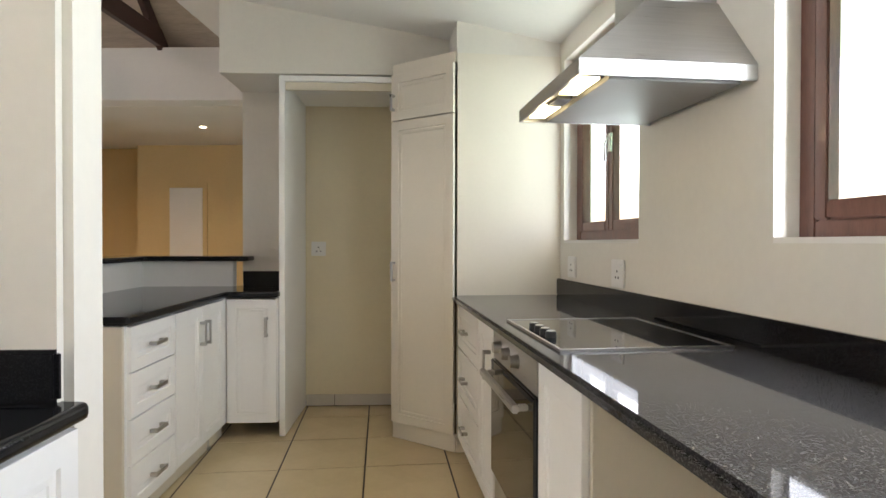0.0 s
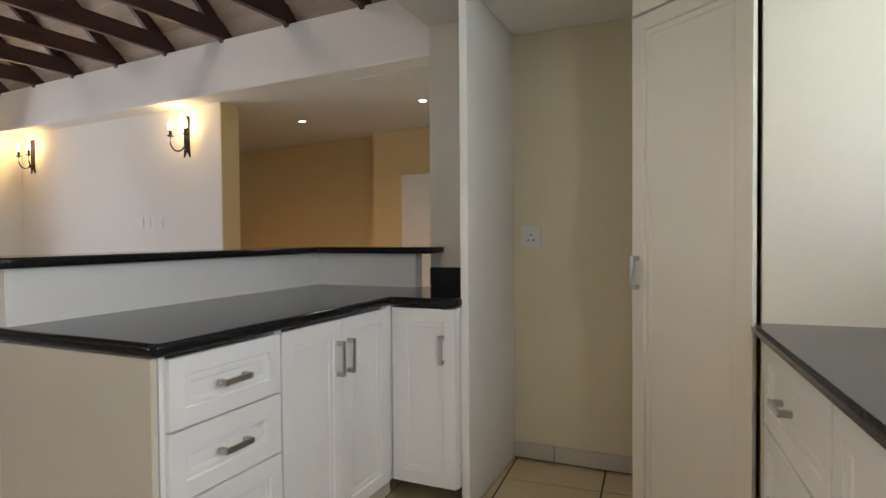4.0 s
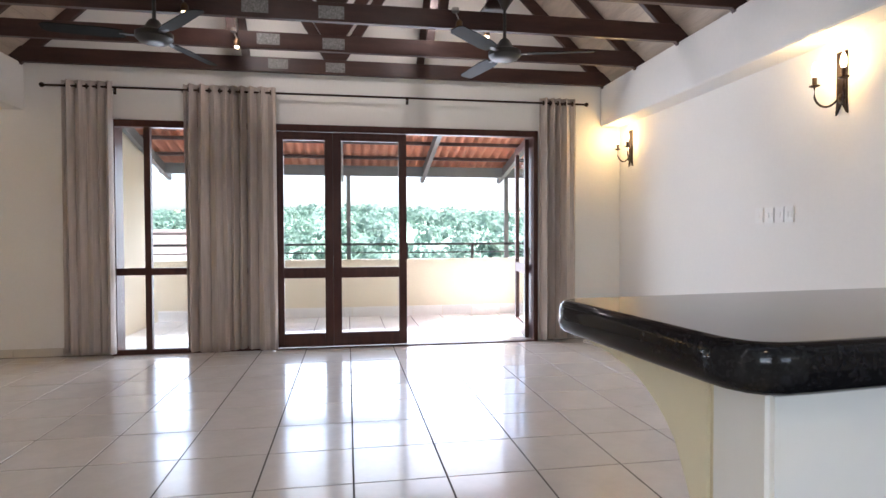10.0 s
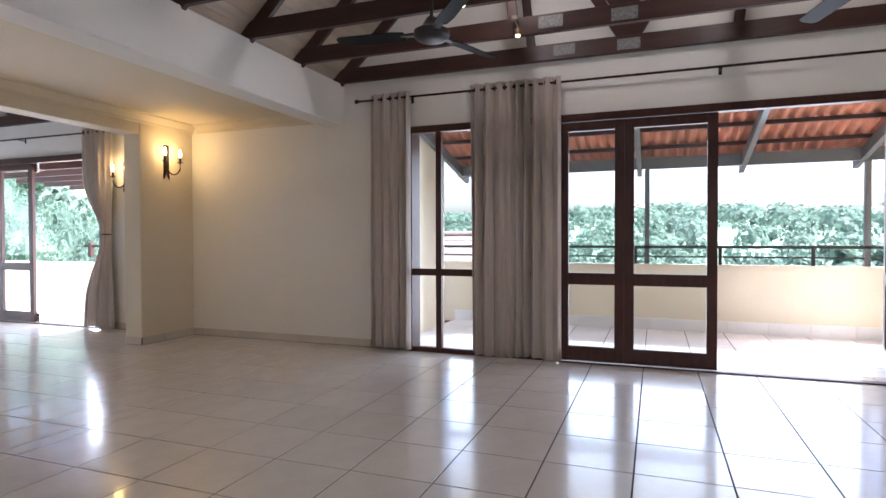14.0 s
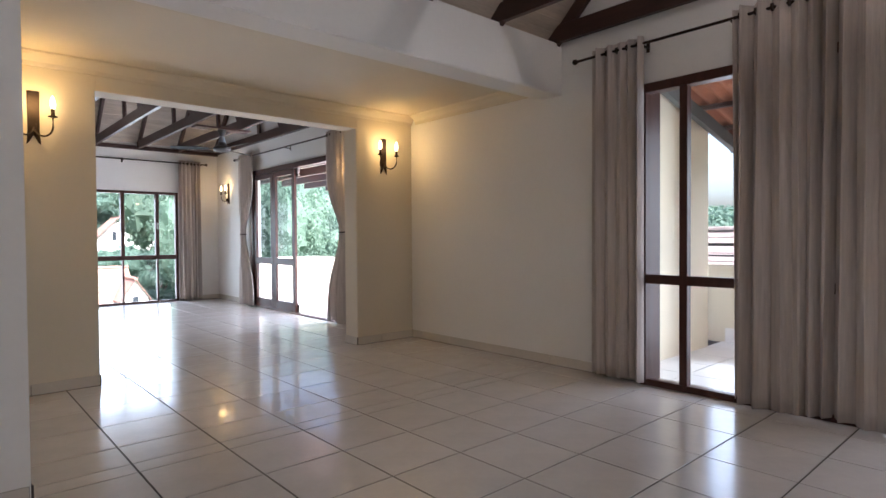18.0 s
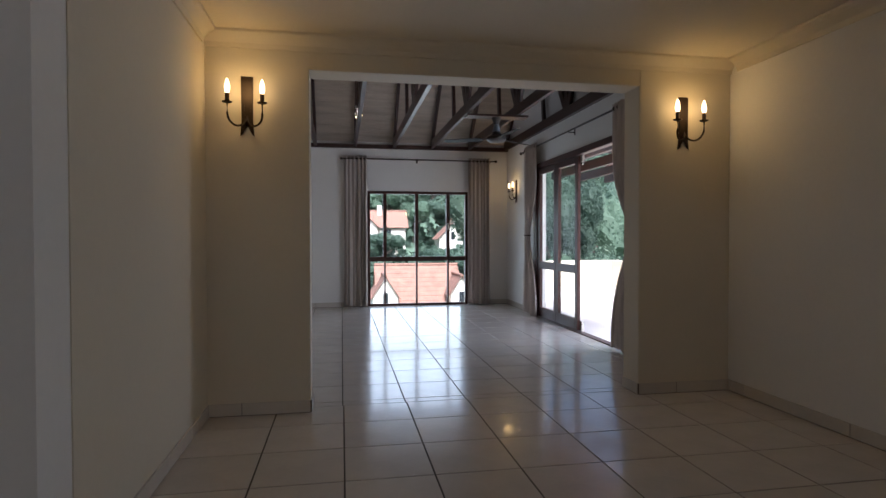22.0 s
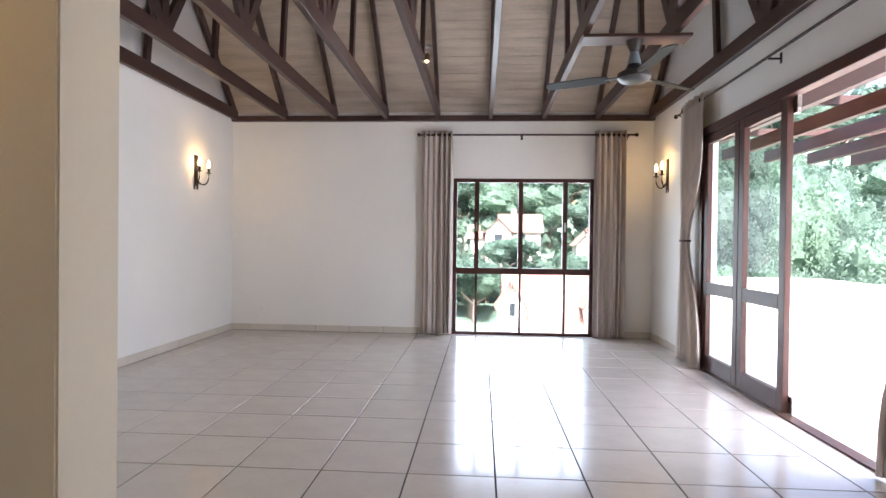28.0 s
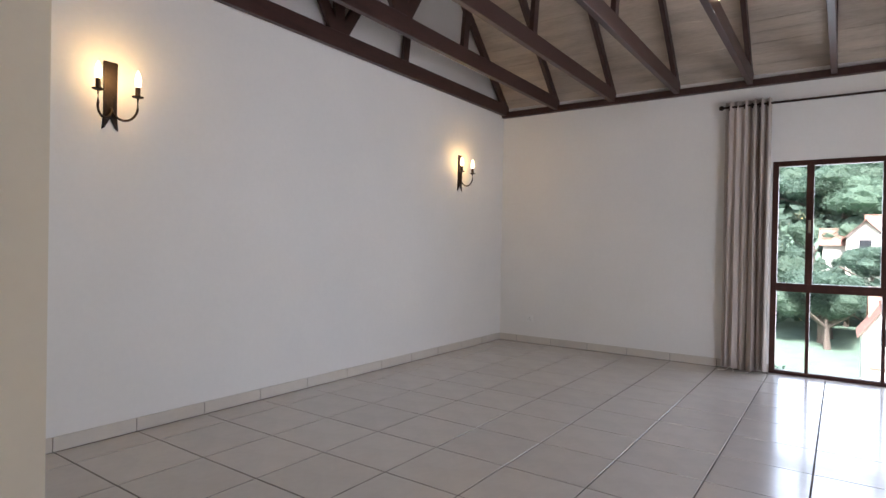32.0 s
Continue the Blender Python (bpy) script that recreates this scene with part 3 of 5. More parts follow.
# doors of the second room: fixed light and a leaf, the rest folded away
door = setting(thing("door_3", "dark-stained glazed folding doors, wide open to the terrace", "door", m=pose(WX + 0.02, PY0, 0, 0, 0, 90)))
L = PY1 - PY0
boxes("door_frame", [(0, 0.06, -0.04, 0.05, 0, PZ), (L - 0.06, L, -0.04, 0.05, 0, PZ), (0, L, -0.04, 0.05, PZ - 0.08, PZ)], FRAME, door, bevel=0.004)
leaf(door, "door_leaf", 0.065, 0.80, 0.02, PZ - 0.085, 0.80)
leaf(door, "door_leaf", 0.81, 1.55, 0.02, PZ - 0.085, 0.80, hinge=True)
boxes("hinge", [(1.55, 1.60, 0.02, 0.05, PZ - 0.2, PZ - 0.08), (1.55, 1.60, 0.02, 0.05, 0.02, 0.14)], CHROME, door, "satin steel pivot")
box("threshold", 0.06, L - 0.06, -0.05, 0.04, 0, 0.012, FRAME, door)

# tall window of the second room
win = setting(thing("window_1", "tall dark-framed window of eight panes", "window", m=pose(WX0, FY - 0.06, 0)))
L = WX1 - WX0
boxes("window_frame", [(0, 0.05, -0.04, 0.04, 0, WZ), (L - 0.05, L, -0.04, 0.04, 0, WZ), (0.05, L - 0.05, -0.04, 0.04, WZ - 0.05, WZ), (0.05, L - 0.05, -0.04, 0.04, 0, 0.04), (0.05, L - 0.05, -0.045, 0.045, 0.80, 0.88)], FRAME, win, bevel=0.004)
cols = [0.05, 0.366, 0.939, 1.511, L - 0.05]
boxes("mullion", [(c - 0.03, c + 0.03, -0.042, 0.042, 0.88, WZ - 0.05) for c in cols[1:4]] + [(c - 0.015, c + 0.015, -0.038, 0.038, 0.04, 0.80) for c in cols[1:4]], FRAME, win, bevel=0.003)
for a, b in zip(cols, cols[1:]):
    for c, d in ((0.04, 0.80), (0.88, WZ - 0.05)):
        box("pane", a + 0.02, b - 0.02, -0.003, 0.003, c, d, GLASS, win).visible_shadow = False
boxes("window_handle", [(c - 0.012, c + 0.012, 0.042, 0.056, 1.36, 1.48) for c in (0.366, 1.511)], CHROME, win, "satin window stay")

# kitchen windows
for nm, (y0, y1) in (("window_2", K1), ("window_3", K2)):
    win = setting(thing(nm, "dark wooden casement window set deep in the wall", "window", m=KM @ pose(KW + 0.115, y0, KS, 0, 0, 90)))
    L = y1 - y0
    n = 2 if L < 1.2 else 3
    h = 2.25 - KS
    boxes("window_frame", [(0, 0.06, -0.02, 0.04, 0, h), (L - 0.06, L, -0.02, 0.04, 0, h), (0.06, L - 0.06, -0.02, 0.04, h - 0.06, h), (0.06, L - 0.06, -0.03, 0.04, 0, 0.05)], KFRAME, win, bevel=0.005)
    box("window_sill", -0.0, L, 0.04, 0.115, -0.012, 0.004, PLASTER, win)
    for k in range(n):
        a, b = 0.06 + (L - 0.12) * k / n, 0.06 + (L - 0.12) * (k + 1) / n
        s = boxes("casement", [(a, a + 0.045, 0.006, 0.046, 0.05, h - 0.06), (b - 0.045, b, 0.006, 0.046, 0.05, h - 0.06), (a + 0.045, b - 0.045, 0.006, 0.046, 0.05, 0.10), (a + 0.045, b - 0.045, 0.006, 0.046, h - 0.11, h - 0.06)], KFRAME, win, bevel=0.005)
        box("pane", a + 0.04, b - 0.04, 0.022, 0.028, 0.095, h - 0.105, GLASS, s).visible_shadow = False
    bm = bmesh.new()
    m0 = 0.06 + (L - 0.12) / n
    bx(bm, m0 - 0.05, m0 - 0.02, 0.05, 0.062, h * 0.42, h * 0.42 + 0.09)
    tube(bm, [(m0 - 0.035, 0.07, h * 0.42 + 0.07), (m0 - 0.035, 0.085, h * 0.42 + 0.03), (m0 - 0.045, 0.085, h * 0.42 - 0.05)], 0.007)
    part("window_handle", bm, CHROME, win, "chrome casement fastener")

# ---- curtains and rods ----


def curtain(x0, x1, y, z0, z1, folds, depth, label, group, tie=None, seed=0):
    """A pleated curtain in the local xz plane, hung on eyelets; tie: (height, width there, shift)."""
    rnd = random.Random(seed)
    bm = bmesh.new()
    nx, nz = folds * 8, 26
    ph = [rnd.uniform(-0.5, 0.5) for _ in range(folds + 2)]
    grid = []
    for j in range(nz + 1):
        v = j / nz
        z = z0 + (z1 - z0) * v
        row = []
        for i in range(nx + 1):
            u = i / nx
            wd, sh = x1 - x0, 0.0
            if tie:
                k = math.exp(-((z - tie[0]) / 0.42) ** 2) if z > tie[0] else math.exp(-((z - tie[0]) / 0.55) ** 2)
                wd = (x1 - x0) * (1 - k) + tie[1] * k
                sh = tie[2] * k
            f = min(folds - 1e-4, max(0.0, (u + 0.035 * math.sin(7.3 * u + seed) * math.sin(math.pi * u) + 0.022 * (1 - v) * math.sin(15 * u + 2.1 * seed) * math.sin(math.pi * u)) * folds))
            k0 = int(min(f, folds - 1e-6))
            wob = ph[k0] * (1 - v) * 0.9
            dd = depth * (0.75 + 0.35 * math.sin(5.1 * k0 + seed)) * (0.8 if tie else 1)
            x = (x0 + x1) / 2 + sh + (u - 0.5) * wd + 0.012 * math.sin(2 * math.pi * f * 2 + wob * 3)
            row.append(bm.verts.new((x, y + dd * math.sin(2 * math.pi * f + wob) + 0.02 * (1 - v) * math.sin(3 * u * 6 + seed), z + (0.012 * math.sin(9 * u + seed) if j == 0 else 0))))
        grid.append(row)
    for a, b in zip(grid, grid[1:]):
        for i in range(nx):
            bm.faces.new((a[i], a[i + 1], b[i + 1], b[i]))
    ob = thing("curtain", label, "curtain", group)
    c = part("cloth", bm, CLOTH, ob, smooth=True)
    sol = c.modifiers.new("thick", "SOLIDIFY")
    sol.thickness = 0.004
    shared = None
    for k in range(folds):
        if shared is None:
            bm = bmesh.new()
            bmesh.ops.create_cone(bm, cap_ends=True, segments=12, radius1=0.026, radius2=0.026, depth=0.012, matrix=Euler((0, radians(90), 0)).to_matrix().to_4x4())
            eye_ = part("eyelet", bm, IRON, ob, "dark metal eyelet")
            shared = eye_.data
        else:
            eye_ = new("eyelet", shared)
            eye_.parent = ob
        eye_.location = (x0 + (x1 - x0) * (k + 0.5) / folds, y, z1 - 0.055)
    if tie:
        bm = bmesh.new()
        m = Matrix.Translation(((x0 + x1) / 2 + tie[2], y, tie[0])) @ Matrix.Diagonal((tie[1] / 2 + 0.008, depth * 0.9 + 0.008, 1, 1))
        bmesh.ops.create_cone(bm, segments=16, radius1=1, radius2=1, depth=0.018, matrix=m)
        part("tie_back", bm, IRON, ob, "dark tie-back band")
    return ob


def rod(x0, x1, y, z, brackets, wall, label):
    """A curtain rod along local x with ball ends; wall: the local y of the wall behind it."""
    ob = thing("curtain_rod", label, "curtain rod")
    bm = bmesh.new()
    cyl(bm, (x0, y, z), (x1, y, z), 0.011)
    part("rod", bm, IRON, ob, smooth=True)
    for x in (x0, x1):
        bm = bmesh.new()
        bmesh.ops.create_uvsphere(bm, u_segments=12, v_segments=8, radius=0.024, matrix=Matrix.Translation((x, y, z)))
        part("finial", bm, IRON, ob, smooth=True)
    for x in brackets:
        bm = bmesh.new()
        bx(bm, x - 0.008, x + 0.008, min(y, wall), max(y, wall), z - 0.022, z - 0.010)
        bx(bm, x - 0.014, x + 0.014, wall - 0.004, wall + 0.004, z - 0.05, z + 0.03)
        part("bracket", bm, IRON, ob)
    return ob


CR = pose(WX, 0, 0, 0, 0, 90)   # local x runs north along the west wall; the room lies at -y
def on_west(ob, off=0.0):
    ob.matrix_world = CR @ pose(off, 0, 0)
    return ob


RZ = 2.66
on_west(rod(-0.62, 4.95, -0.09, RZ, (-0.0, 0.66, 2.93, 4.66), 0.0, "black iron curtain rod with ball ends"))
on_west(curtain(-0.45, 0.01, -0.09, 0.03, RZ + 0.055, 5, 0.05, "plain beige linen curtain drawn aside", "living room curtains", seed=1))
on_west(curtain(0.67, 1.565, -0.10, 0.02, RZ + 0.055, 9, 0.055, "wide beige linen curtain gathered between window and door", "living room curtains", seed=2))
on_west(curtain(4.40, 4.82, -0.09, 0.03, RZ + 0.055, 5, 0.05, "plain beige linen curtain drawn aside", "living room curtains", seed=3))
RZ2 = 2.60
on_west(rod(-8.0, -3.85, -0.09, RZ2, (-7.9, -6.0, -4.0), 0.0, "black iron curtain rod with ball ends"))
on_west(curtain(-7.80, -7.20, -0.10, 0.02, RZ2 + 0.055, 5, 0.05, "beige linen curtain held by a tie-back", "second room curtains", tie=(1.25, 0.15, -0.14), seed=4))
on_west(curtain(-4.75, -4.20, -0.10, 0.02, RZ2 + 0.055, 6, 0.05, "beige linen curtain held by a tie-back", "second room curtains", tie=(1.25, 0.15, 0.14), seed=5))
CF = pose(0, FY, 0, 0, 0, 180)   # local x runs west along the far wall
r = rod(4.31, 7.08, -0.09, RZ2, (4.40, 5.64, 6.98), 0.0, "black iron curtain rod with ball ends")
r.matrix_world = CF
c = curtain(4.35, 4.75, -0.09, 0.02, RZ2 + 0.05, 6, 0.05, "beige linen curtain drawn aside from the tall window", "second room curtains", seed=6)
c.matrix_world = CF
c = curtain(6.57, 6.96, -0.09, 0.02, RZ2 + 0.05, 6, 0.05, "beige linen curtain drawn aside from the tall window", "second room curtains", seed=7)
c.matrix_world = CF

# ---- wall sconces ----


def sconce():
    """Twin-candle sconce; the wall is the local plane y = 0, the room lies at -y, top at z = 0.40."""
    ob = thing("wall_sconce", "black wrought-iron sconce with two lit candle bulbs", "wall lamp", "candle sconces")
    bm = bmesh.new()
    prism(bm, [(-0.040, 0.40), (0.040, 0.40), (0.037, 0.10), (0.046, 0.0), (0.030, 0.014), (0.0, 0.075), (-0.030, 0.014), (-0.046, 0.0), (-0.037, 0.10)], -0.012, -0.002, "y")
    for k in (-1, 1):
        prism(bm, [(0.014 * k, 0.20), (0.026 * k, 0.20), (0.026 * k, 0.07), (0.014 * k, 0.095)], -0.017, -0.0122, "y")
    part("back_plate", bm, IRON, ob, bevel=0.002)
    for s in (-1, 1):
        bm = bmesh.new()
        pts = [(0.0, -0.02, 0.10)]
        for k in range(0, 11):
            a = math.pi * (1 + k / 10)
            pts.append((s * (0.055 + 0.055 * math.cos(a)), -0.02 - 0.085 * k / 10, 0.13 + 0.07 * math.sin(a)))
        pts.append((s * 0.11, -0.105, 0.20))
        tube(bm, pts, 0.007)
        part("arm", bm, IRON, ob, smooth=True)
        bm = bmesh.new()
        lathe(bm, [(0.008, 0.195), (0.030, 0.202), (0.033, 0.208), (0.014, 0.212), (0.014, 0.26), (0.0145, 0.262)], 14, Matrix.Translation((s * 0.11, -0.105, 0)))
        part("candle_holder", bm, IRON, ob, smooth=True)
        bm = bmesh.new()
        lathe(bm, [(0.011, 0.262), (0.018, 0.285), (0.0185, 0.305), (0.012, 0.338), (0.003, 0.360)], 14, Matrix.Translation((s * 0.11, -0.105, 0)))
        part("bulb", bm, BULB, ob, "glowing candle bulb", smooth=True)
    return ob


def hang(first, m, power):
    ob = copy_thing(first, m) if first.get("hung") else first
    ob.matrix_world = m
    first["hung"] = 1
    lamp("candle_light", "POINT", m @ pose(0, -0.17, 0.32), power, (1.0, 0.62, 0.20), 0.06)


sc = sconce()
SP = 0.85
hang(sc, pose(-4.31, NY, 1.945, 0, 0, 0), SP)
hang(sc, pose(-7.05, NY, 1.95, 0, 0, 0), SP)
hang(sc, pose(-6.91, AY, 1.885, 0, 0, 180), SP)
hang(sc, pose(-3.69, AY, 1.89, 0, 0, 180), SP)
hang(sc, pose(EX2, -4.37, 1.82, 0, 0, -90), SP)
hang(sc, pose(EX2, -8.10, 1.79, 0, 0, -90), SP)
hang(sc, pose(WX, -8.52, 1.82, 0, 0, 90), SP * 0.8)
hang(sc, pose(WX, -4.08, 1.80, 0, 0, 90), SP * 0.8)
del sc["hung"]

# ---- ceiling fans and spots ----


def fan(turn, drop, label, sleeve=0.0):
    ob = thing("ceiling_fan", label, "ceiling fan", "ceiling fans")
    bm = bmesh.new()
    lathe(bm, [(0.04, -0.055), (0.10, -0.045), (0.125, -0.02), (0.125, 0.015), (0.07, 0.045), (0.045, 0.09), (0.03, 0.11)], 24)
    part("motor", bm, FANM, ob, smooth=True)
    bm = bmesh.new()
    cyl(bm, (0, 0, 0.10), (0, 0, drop), 0.013)
    lathe(bm, [(0.02, drop - 0.12), (0.06, drop - 0.03), (0.065, drop)], 16)
    part("down_rod", bm, FANM, ob, smooth=True)
    if sleeve:
        bm = bmesh.new()
        lathe(bm, [(sleeve * 1.15, 0.085), (sleeve, 0.12), (sleeve * 0.62, drop - 0.085), (sleeve * 0.5, drop - 0.08)], 18)
        part("rod_sleeve", bm, BLUEGREY, ob, "blue-grey rod sleeve", smooth=True)
    for k in range(3):
        bm = bmesh.new()
        m = pose(0, 0, -0.005, 0, 0, turn + 120 * k)
        bx(bm, 0.10, 0.22, -0.02, 0.02, -0.004, 0.004, m)
        part("blade_arm", bm, FANM, ob)
        bm = bmesh.new()
        b = m @ pose(0, 0, 0, 11, 0, 0)
        prism(bm, [(0.19, -0.05), (0.30, -0.065), (0.66, -0.055), (0.69, -0.03), (0.69, 0.03), (0.66, 0.055), (0.30, 0.065), (0.19, 0.05)], -0.003, 0.003, "z")
        for v in bm.verts:
            v.co = b @ v.co
        part("blade", bm, BLADE, ob)
    return ob


FX = -5.46
f = fan(75, 0.46, "dark three-bladed ceiling fan hung between the trusses")
f.matrix_world = pose(FX, 3.50, 2.60)
copy_thing(f, pose(FX, 0.95, 2.60, 0, 0, -37))
f2 = fan(95, 0.275, "ceiling fan with a blue-grey rod sleeve on a dark board", 0.045)
f2.matrix_world = pose(-6.28, -6.08, 2.49)
for x, y, z in ((FX, 3.50, 3.07), (FX, 0.95, 3.07), (-6.28, -6.08, 2.767)):
    tagged(box("fan_board", x - 0.40, x + 0.40, y - 0.10, y + 0.10, z - 0.012, z + 0.012, BEAM, None, "dark board fixed across two trusses for a fan", 0.003), category="board", group="fan boards")


def spot():
    ob = thing("ceiling_spot", "small lit spotlight on a swivel arm below the truss", "spotlight", "truss spotlights")
    bm = bmesh.new()
    cyl(bm, (0, 0, 0), (0, 0, -0.03), 0.03)
    tube(bm, [(0, 0, -0.03), (0.02, 0, -0.07), (0.03, 0, -0.10)], 0.006)
    part("bracket", bm, CHROME, ob, smooth=True)
    bm = bmesh.new()
    lathe(bm, [(0.012, 0.02), (0.028, 0.0), (0.03, -0.05)], 14, pose(0.03, 0, -0.11))
    part("housing", bm, BRASS, ob, "dull brass lamp housing", smooth=True)
    bm = bmesh.new()
    bmesh.ops.create_uvsphere(bm, u_segments=12, v_segments=8, radius=0.020, matrix=Matrix.Translation((0.03, 0, -0.160)))
    part("bulb", bm, BULB, ob, "glowing bulb", smooth=True)
    return ob


s0 = spot()
XT = WX + 0.055 + 0.745 * 2
s0.matrix_world = pose(XT + 0.06, 3.16, VZ + 0.15, 0, 0, 90)
# the two at XT + 3.04 are unseen, added to match lights farther east
for x, y, z in ((XT - 0.70, 3.58, VZ + 0.365), (XT + 0.06, 1.06, VZ + 0.15), (XT - 0.685, 1.30, VZ + 0.15), (XT + 3.04, 3.2, VZ + 0.15), (XT + 3.04, 1.2, VZ + 0.15), (-4.54, -7.26, VZ2 + 0.30), (-4.60, -7.14, VZ2 + 0.30)):
    copy_thing(s0, pose(x, y, z, 0, 0, 70))
# the four living-room lights sit above the bulbs, added to brighten the boards
for x, y, z in ((XT - 0.37, 3.1, VZ + 0.55), (XT - 0.37, 1.3, VZ + 0.55), (XT + 2.6, 2.9, VZ + 0.55), (XT + 2.6, 1.5, VZ + 0.55), (-4.50, -7.30, VZ2 + 0.22)):
    lamp("spot_light", "POINT", pose(x, y, z), 2.5 if y > 0 else 0.8, (1.0, 0.88, 0.74), 0.05)

# ---- passage: downlights and a white door ----
for x, y in ((-2.19, 6.29), (-3.80, 6.45), (-5.4, 6.6)):
    ob = thing("downlight", "recessed round downlight, lit", "downlight", "passage downlights", pose(x, y, CZ))
    bm = bmesh.new()
    lathe(bm, [(0.032, -0.004), (0.048, -0.005), (0.05, 0.0)], 20)
    part("rim", bm, PLASTIC, ob, smooth=True)
    bm = bmesh.new()
    cyl(bm, (0, 0, -0.006), (0, 0, -0.001), 0.032, seg=20)
    part("lens", bm, SPOTG, ob)
    lamp("downlight_lamp", "SPOT", pose(x, y, CZ - 0.03), 2.7, (1.0, 0.62, 0.26), 0.05)
# unseen downlight and lamp, added to bring warm light into the kitchen
ob = thing("downlight", "assumed round downlight in the kitchen ceiling, out of view, lit", "downlight", "kitchen downlights", pose(-0.25, 2.2, 2.745 - 0.174 * 0.79, 0, 9.9, 0))
bm = bmesh.new()
lathe(bm, [(0.032, -0.006), (0.048, -0.007), (0.05, 0.0)], 20)
part("rim", bm, PLASTIC, ob, smooth=True)
bm = bmesh.new()
cyl(bm, (0, 0, -0.008), (0, 0, -0.003), 0.032, seg=20)
part("lens", bm, SPOTG, ob)
lamp("downlight_lamp", "SPOT", pose(-0.25, 2.2, 2.55), 2.0, (1.0, 0.72, 0.40), 0.05)
door = setting(thing("door_4", "plain white door, closed, in the ochre passage", "door", m=pose(-3.12, 7.42, 0)))
box("door_panel", 0, 0.42, -0.04, -0.005, 0.0, 1.89, WHITE, door, bevel=0.004)
boxes("door_casing", [(0.42, 0.47, -0.03, -0.002, 0, 1.95)], YELLOW, door)
bm = bmesh.new()
cyl(bm, (0.05, -0.04, 0.98), (0.05, -0.08, 0.98), 0.012)
cyl(bm, (0.05, -0.075, 0.98), (0.15, -0.075, 0.98), 0.009)
part("door_handle", bm, CHROME, door, smooth=True)

# ---- switches and sockets ----


def plate(m, wd, ht, kind, label, mini=0):
    ob = thing(kind, label, "switch" if "switch" in kind else "socket", m=m)
    box("cover_plate", -wd / 2, wd / 2, -0.010, 0, -ht / 2, ht / 2, PLASTIC, ob, bevel=0.003)
    bm = bmesh.new()
    if mini:
        for k in range(mini):
            bx(bm, -0.012, 0.012, -0.014, -0.008, -0.02, 0.02, pose((k - (mini - 1) / 2) * 0.03, 0, 0))
        part("rocker", bm, PLASTIC, ob, bevel=0.002)
    else:
        for x, z in ((0, 0.018), (-0.014, -0.01), (0.014, -0.01)):
            cyl(bm, (x, -0.0115, z - 0.008), (x, -0.009, z - 0.008), 0.005, seg=10)
        part("pin_hole", bm, BLACKP, ob)
        box("rocker", wd * 0.2, wd * 0.36, -0.015, -0.009, ht * 0.18, ht * 0.36, PLASTIC, ob, bevel=0.001)
    return ob


plate(KF @ pose(-0.467, 4.36, 1.16), 0.105, 0.105, "wall_socket", "white three-pin wall socket in the fridge recess")
for k, x in enumerate((-5.04, -4.93, -4.83, -4.74)):
    plate(pose(x, NY, 1.33), 0.085, 0.115, "light_switch", "white light switch in a row on the plastered wall", 1 + k % 2)
plate(KM @ pose(KW, -0.21, 1.075, 0, 0, -90), 0.115, 0.115, "wall_socket", "white double socket over the granite upstand")
plate(KM @ pose(KW, -0.80, 1.070, 0, 0, -90), 0.125, 0.125, "wall_socket", "white stove isolator switch over the granite upstand")
plate(pose(-2.2, FY, 0.30, 0, 0, 180), 0.09, 0.09, "wall_socket", "white socket low on the far wall")
plate(pose(-6.95, NY, 0.30), 0.07, 0.11, "wall_socket", "white socket low on the plastered wall")
plate(pose(-6.35, NY, 0.28), 0.07, 0.11, "wall_socket", "white socket low on the plastered wall")
# loose white cable in the corner by the folded doors
bm = bmesh.new()
rnd = random.Random(5)
pts = []
for k in range(90):
    a = k * 0.36
    r = 0.16 + 0.05 * math.sin(k * 0.7)
    pts.append((-6.95 + r * 1.2 * math.cos(a) + 0.002 * k, 5.0 + r * 0.9 * math.sin(a), 0.008 + 0.0006 * k + 0.01 * max(0, math.sin(k * 0.5))))
pts += [(-6.9, 5.3, 0.08), (-6.92, 5.40, 0.18), (-6.95, 5.43, 0.29)]
tube(bm, pts, 0.004, 6)
tagged(part("cable", bm, WHITEC, smooth=True), "loose coil of white cable lying on the tiles", "cable")
bm = bmesh.new()
tube(bm, [(-4.35 - 0.02 * k + 0.03 * math.sin(k), FY + 0.16 + 0.03 * math.cos(k * 1.3), 0.006 + (0.05 * math.sin(k * 0.5) if 3 < k < 9 else 0)) for k in range(14)], 0.0035, 6)
tagged(part("cable", bm, WHITEC, smooth=True), "short white cable at the foot of a curtain", "cable")

# ---- kitchen ----


def handle(m, length, parent, vertical=False):
    """Square bow handle standing off the local plane y = 0 towards -y."""
    bm = bmesh.new()
    h = length / 2
    for d in ((-h, h, -0.034, -0.026, -0.009, 0.009), (-h, -h + 0.016, -0.026, 0, -0.008, 0.008), (h - 0.016, h, -0.026, 0, -0.008, 0.008)):
        bx(bm, *d, m @ (pose(0, 0, 0, 0, 90, 0) if vertical else pose(0, 0, 0)))
    return part("handle", bm, CHROME, parent, "satin nickel bow handle", 0.002, segs=1)


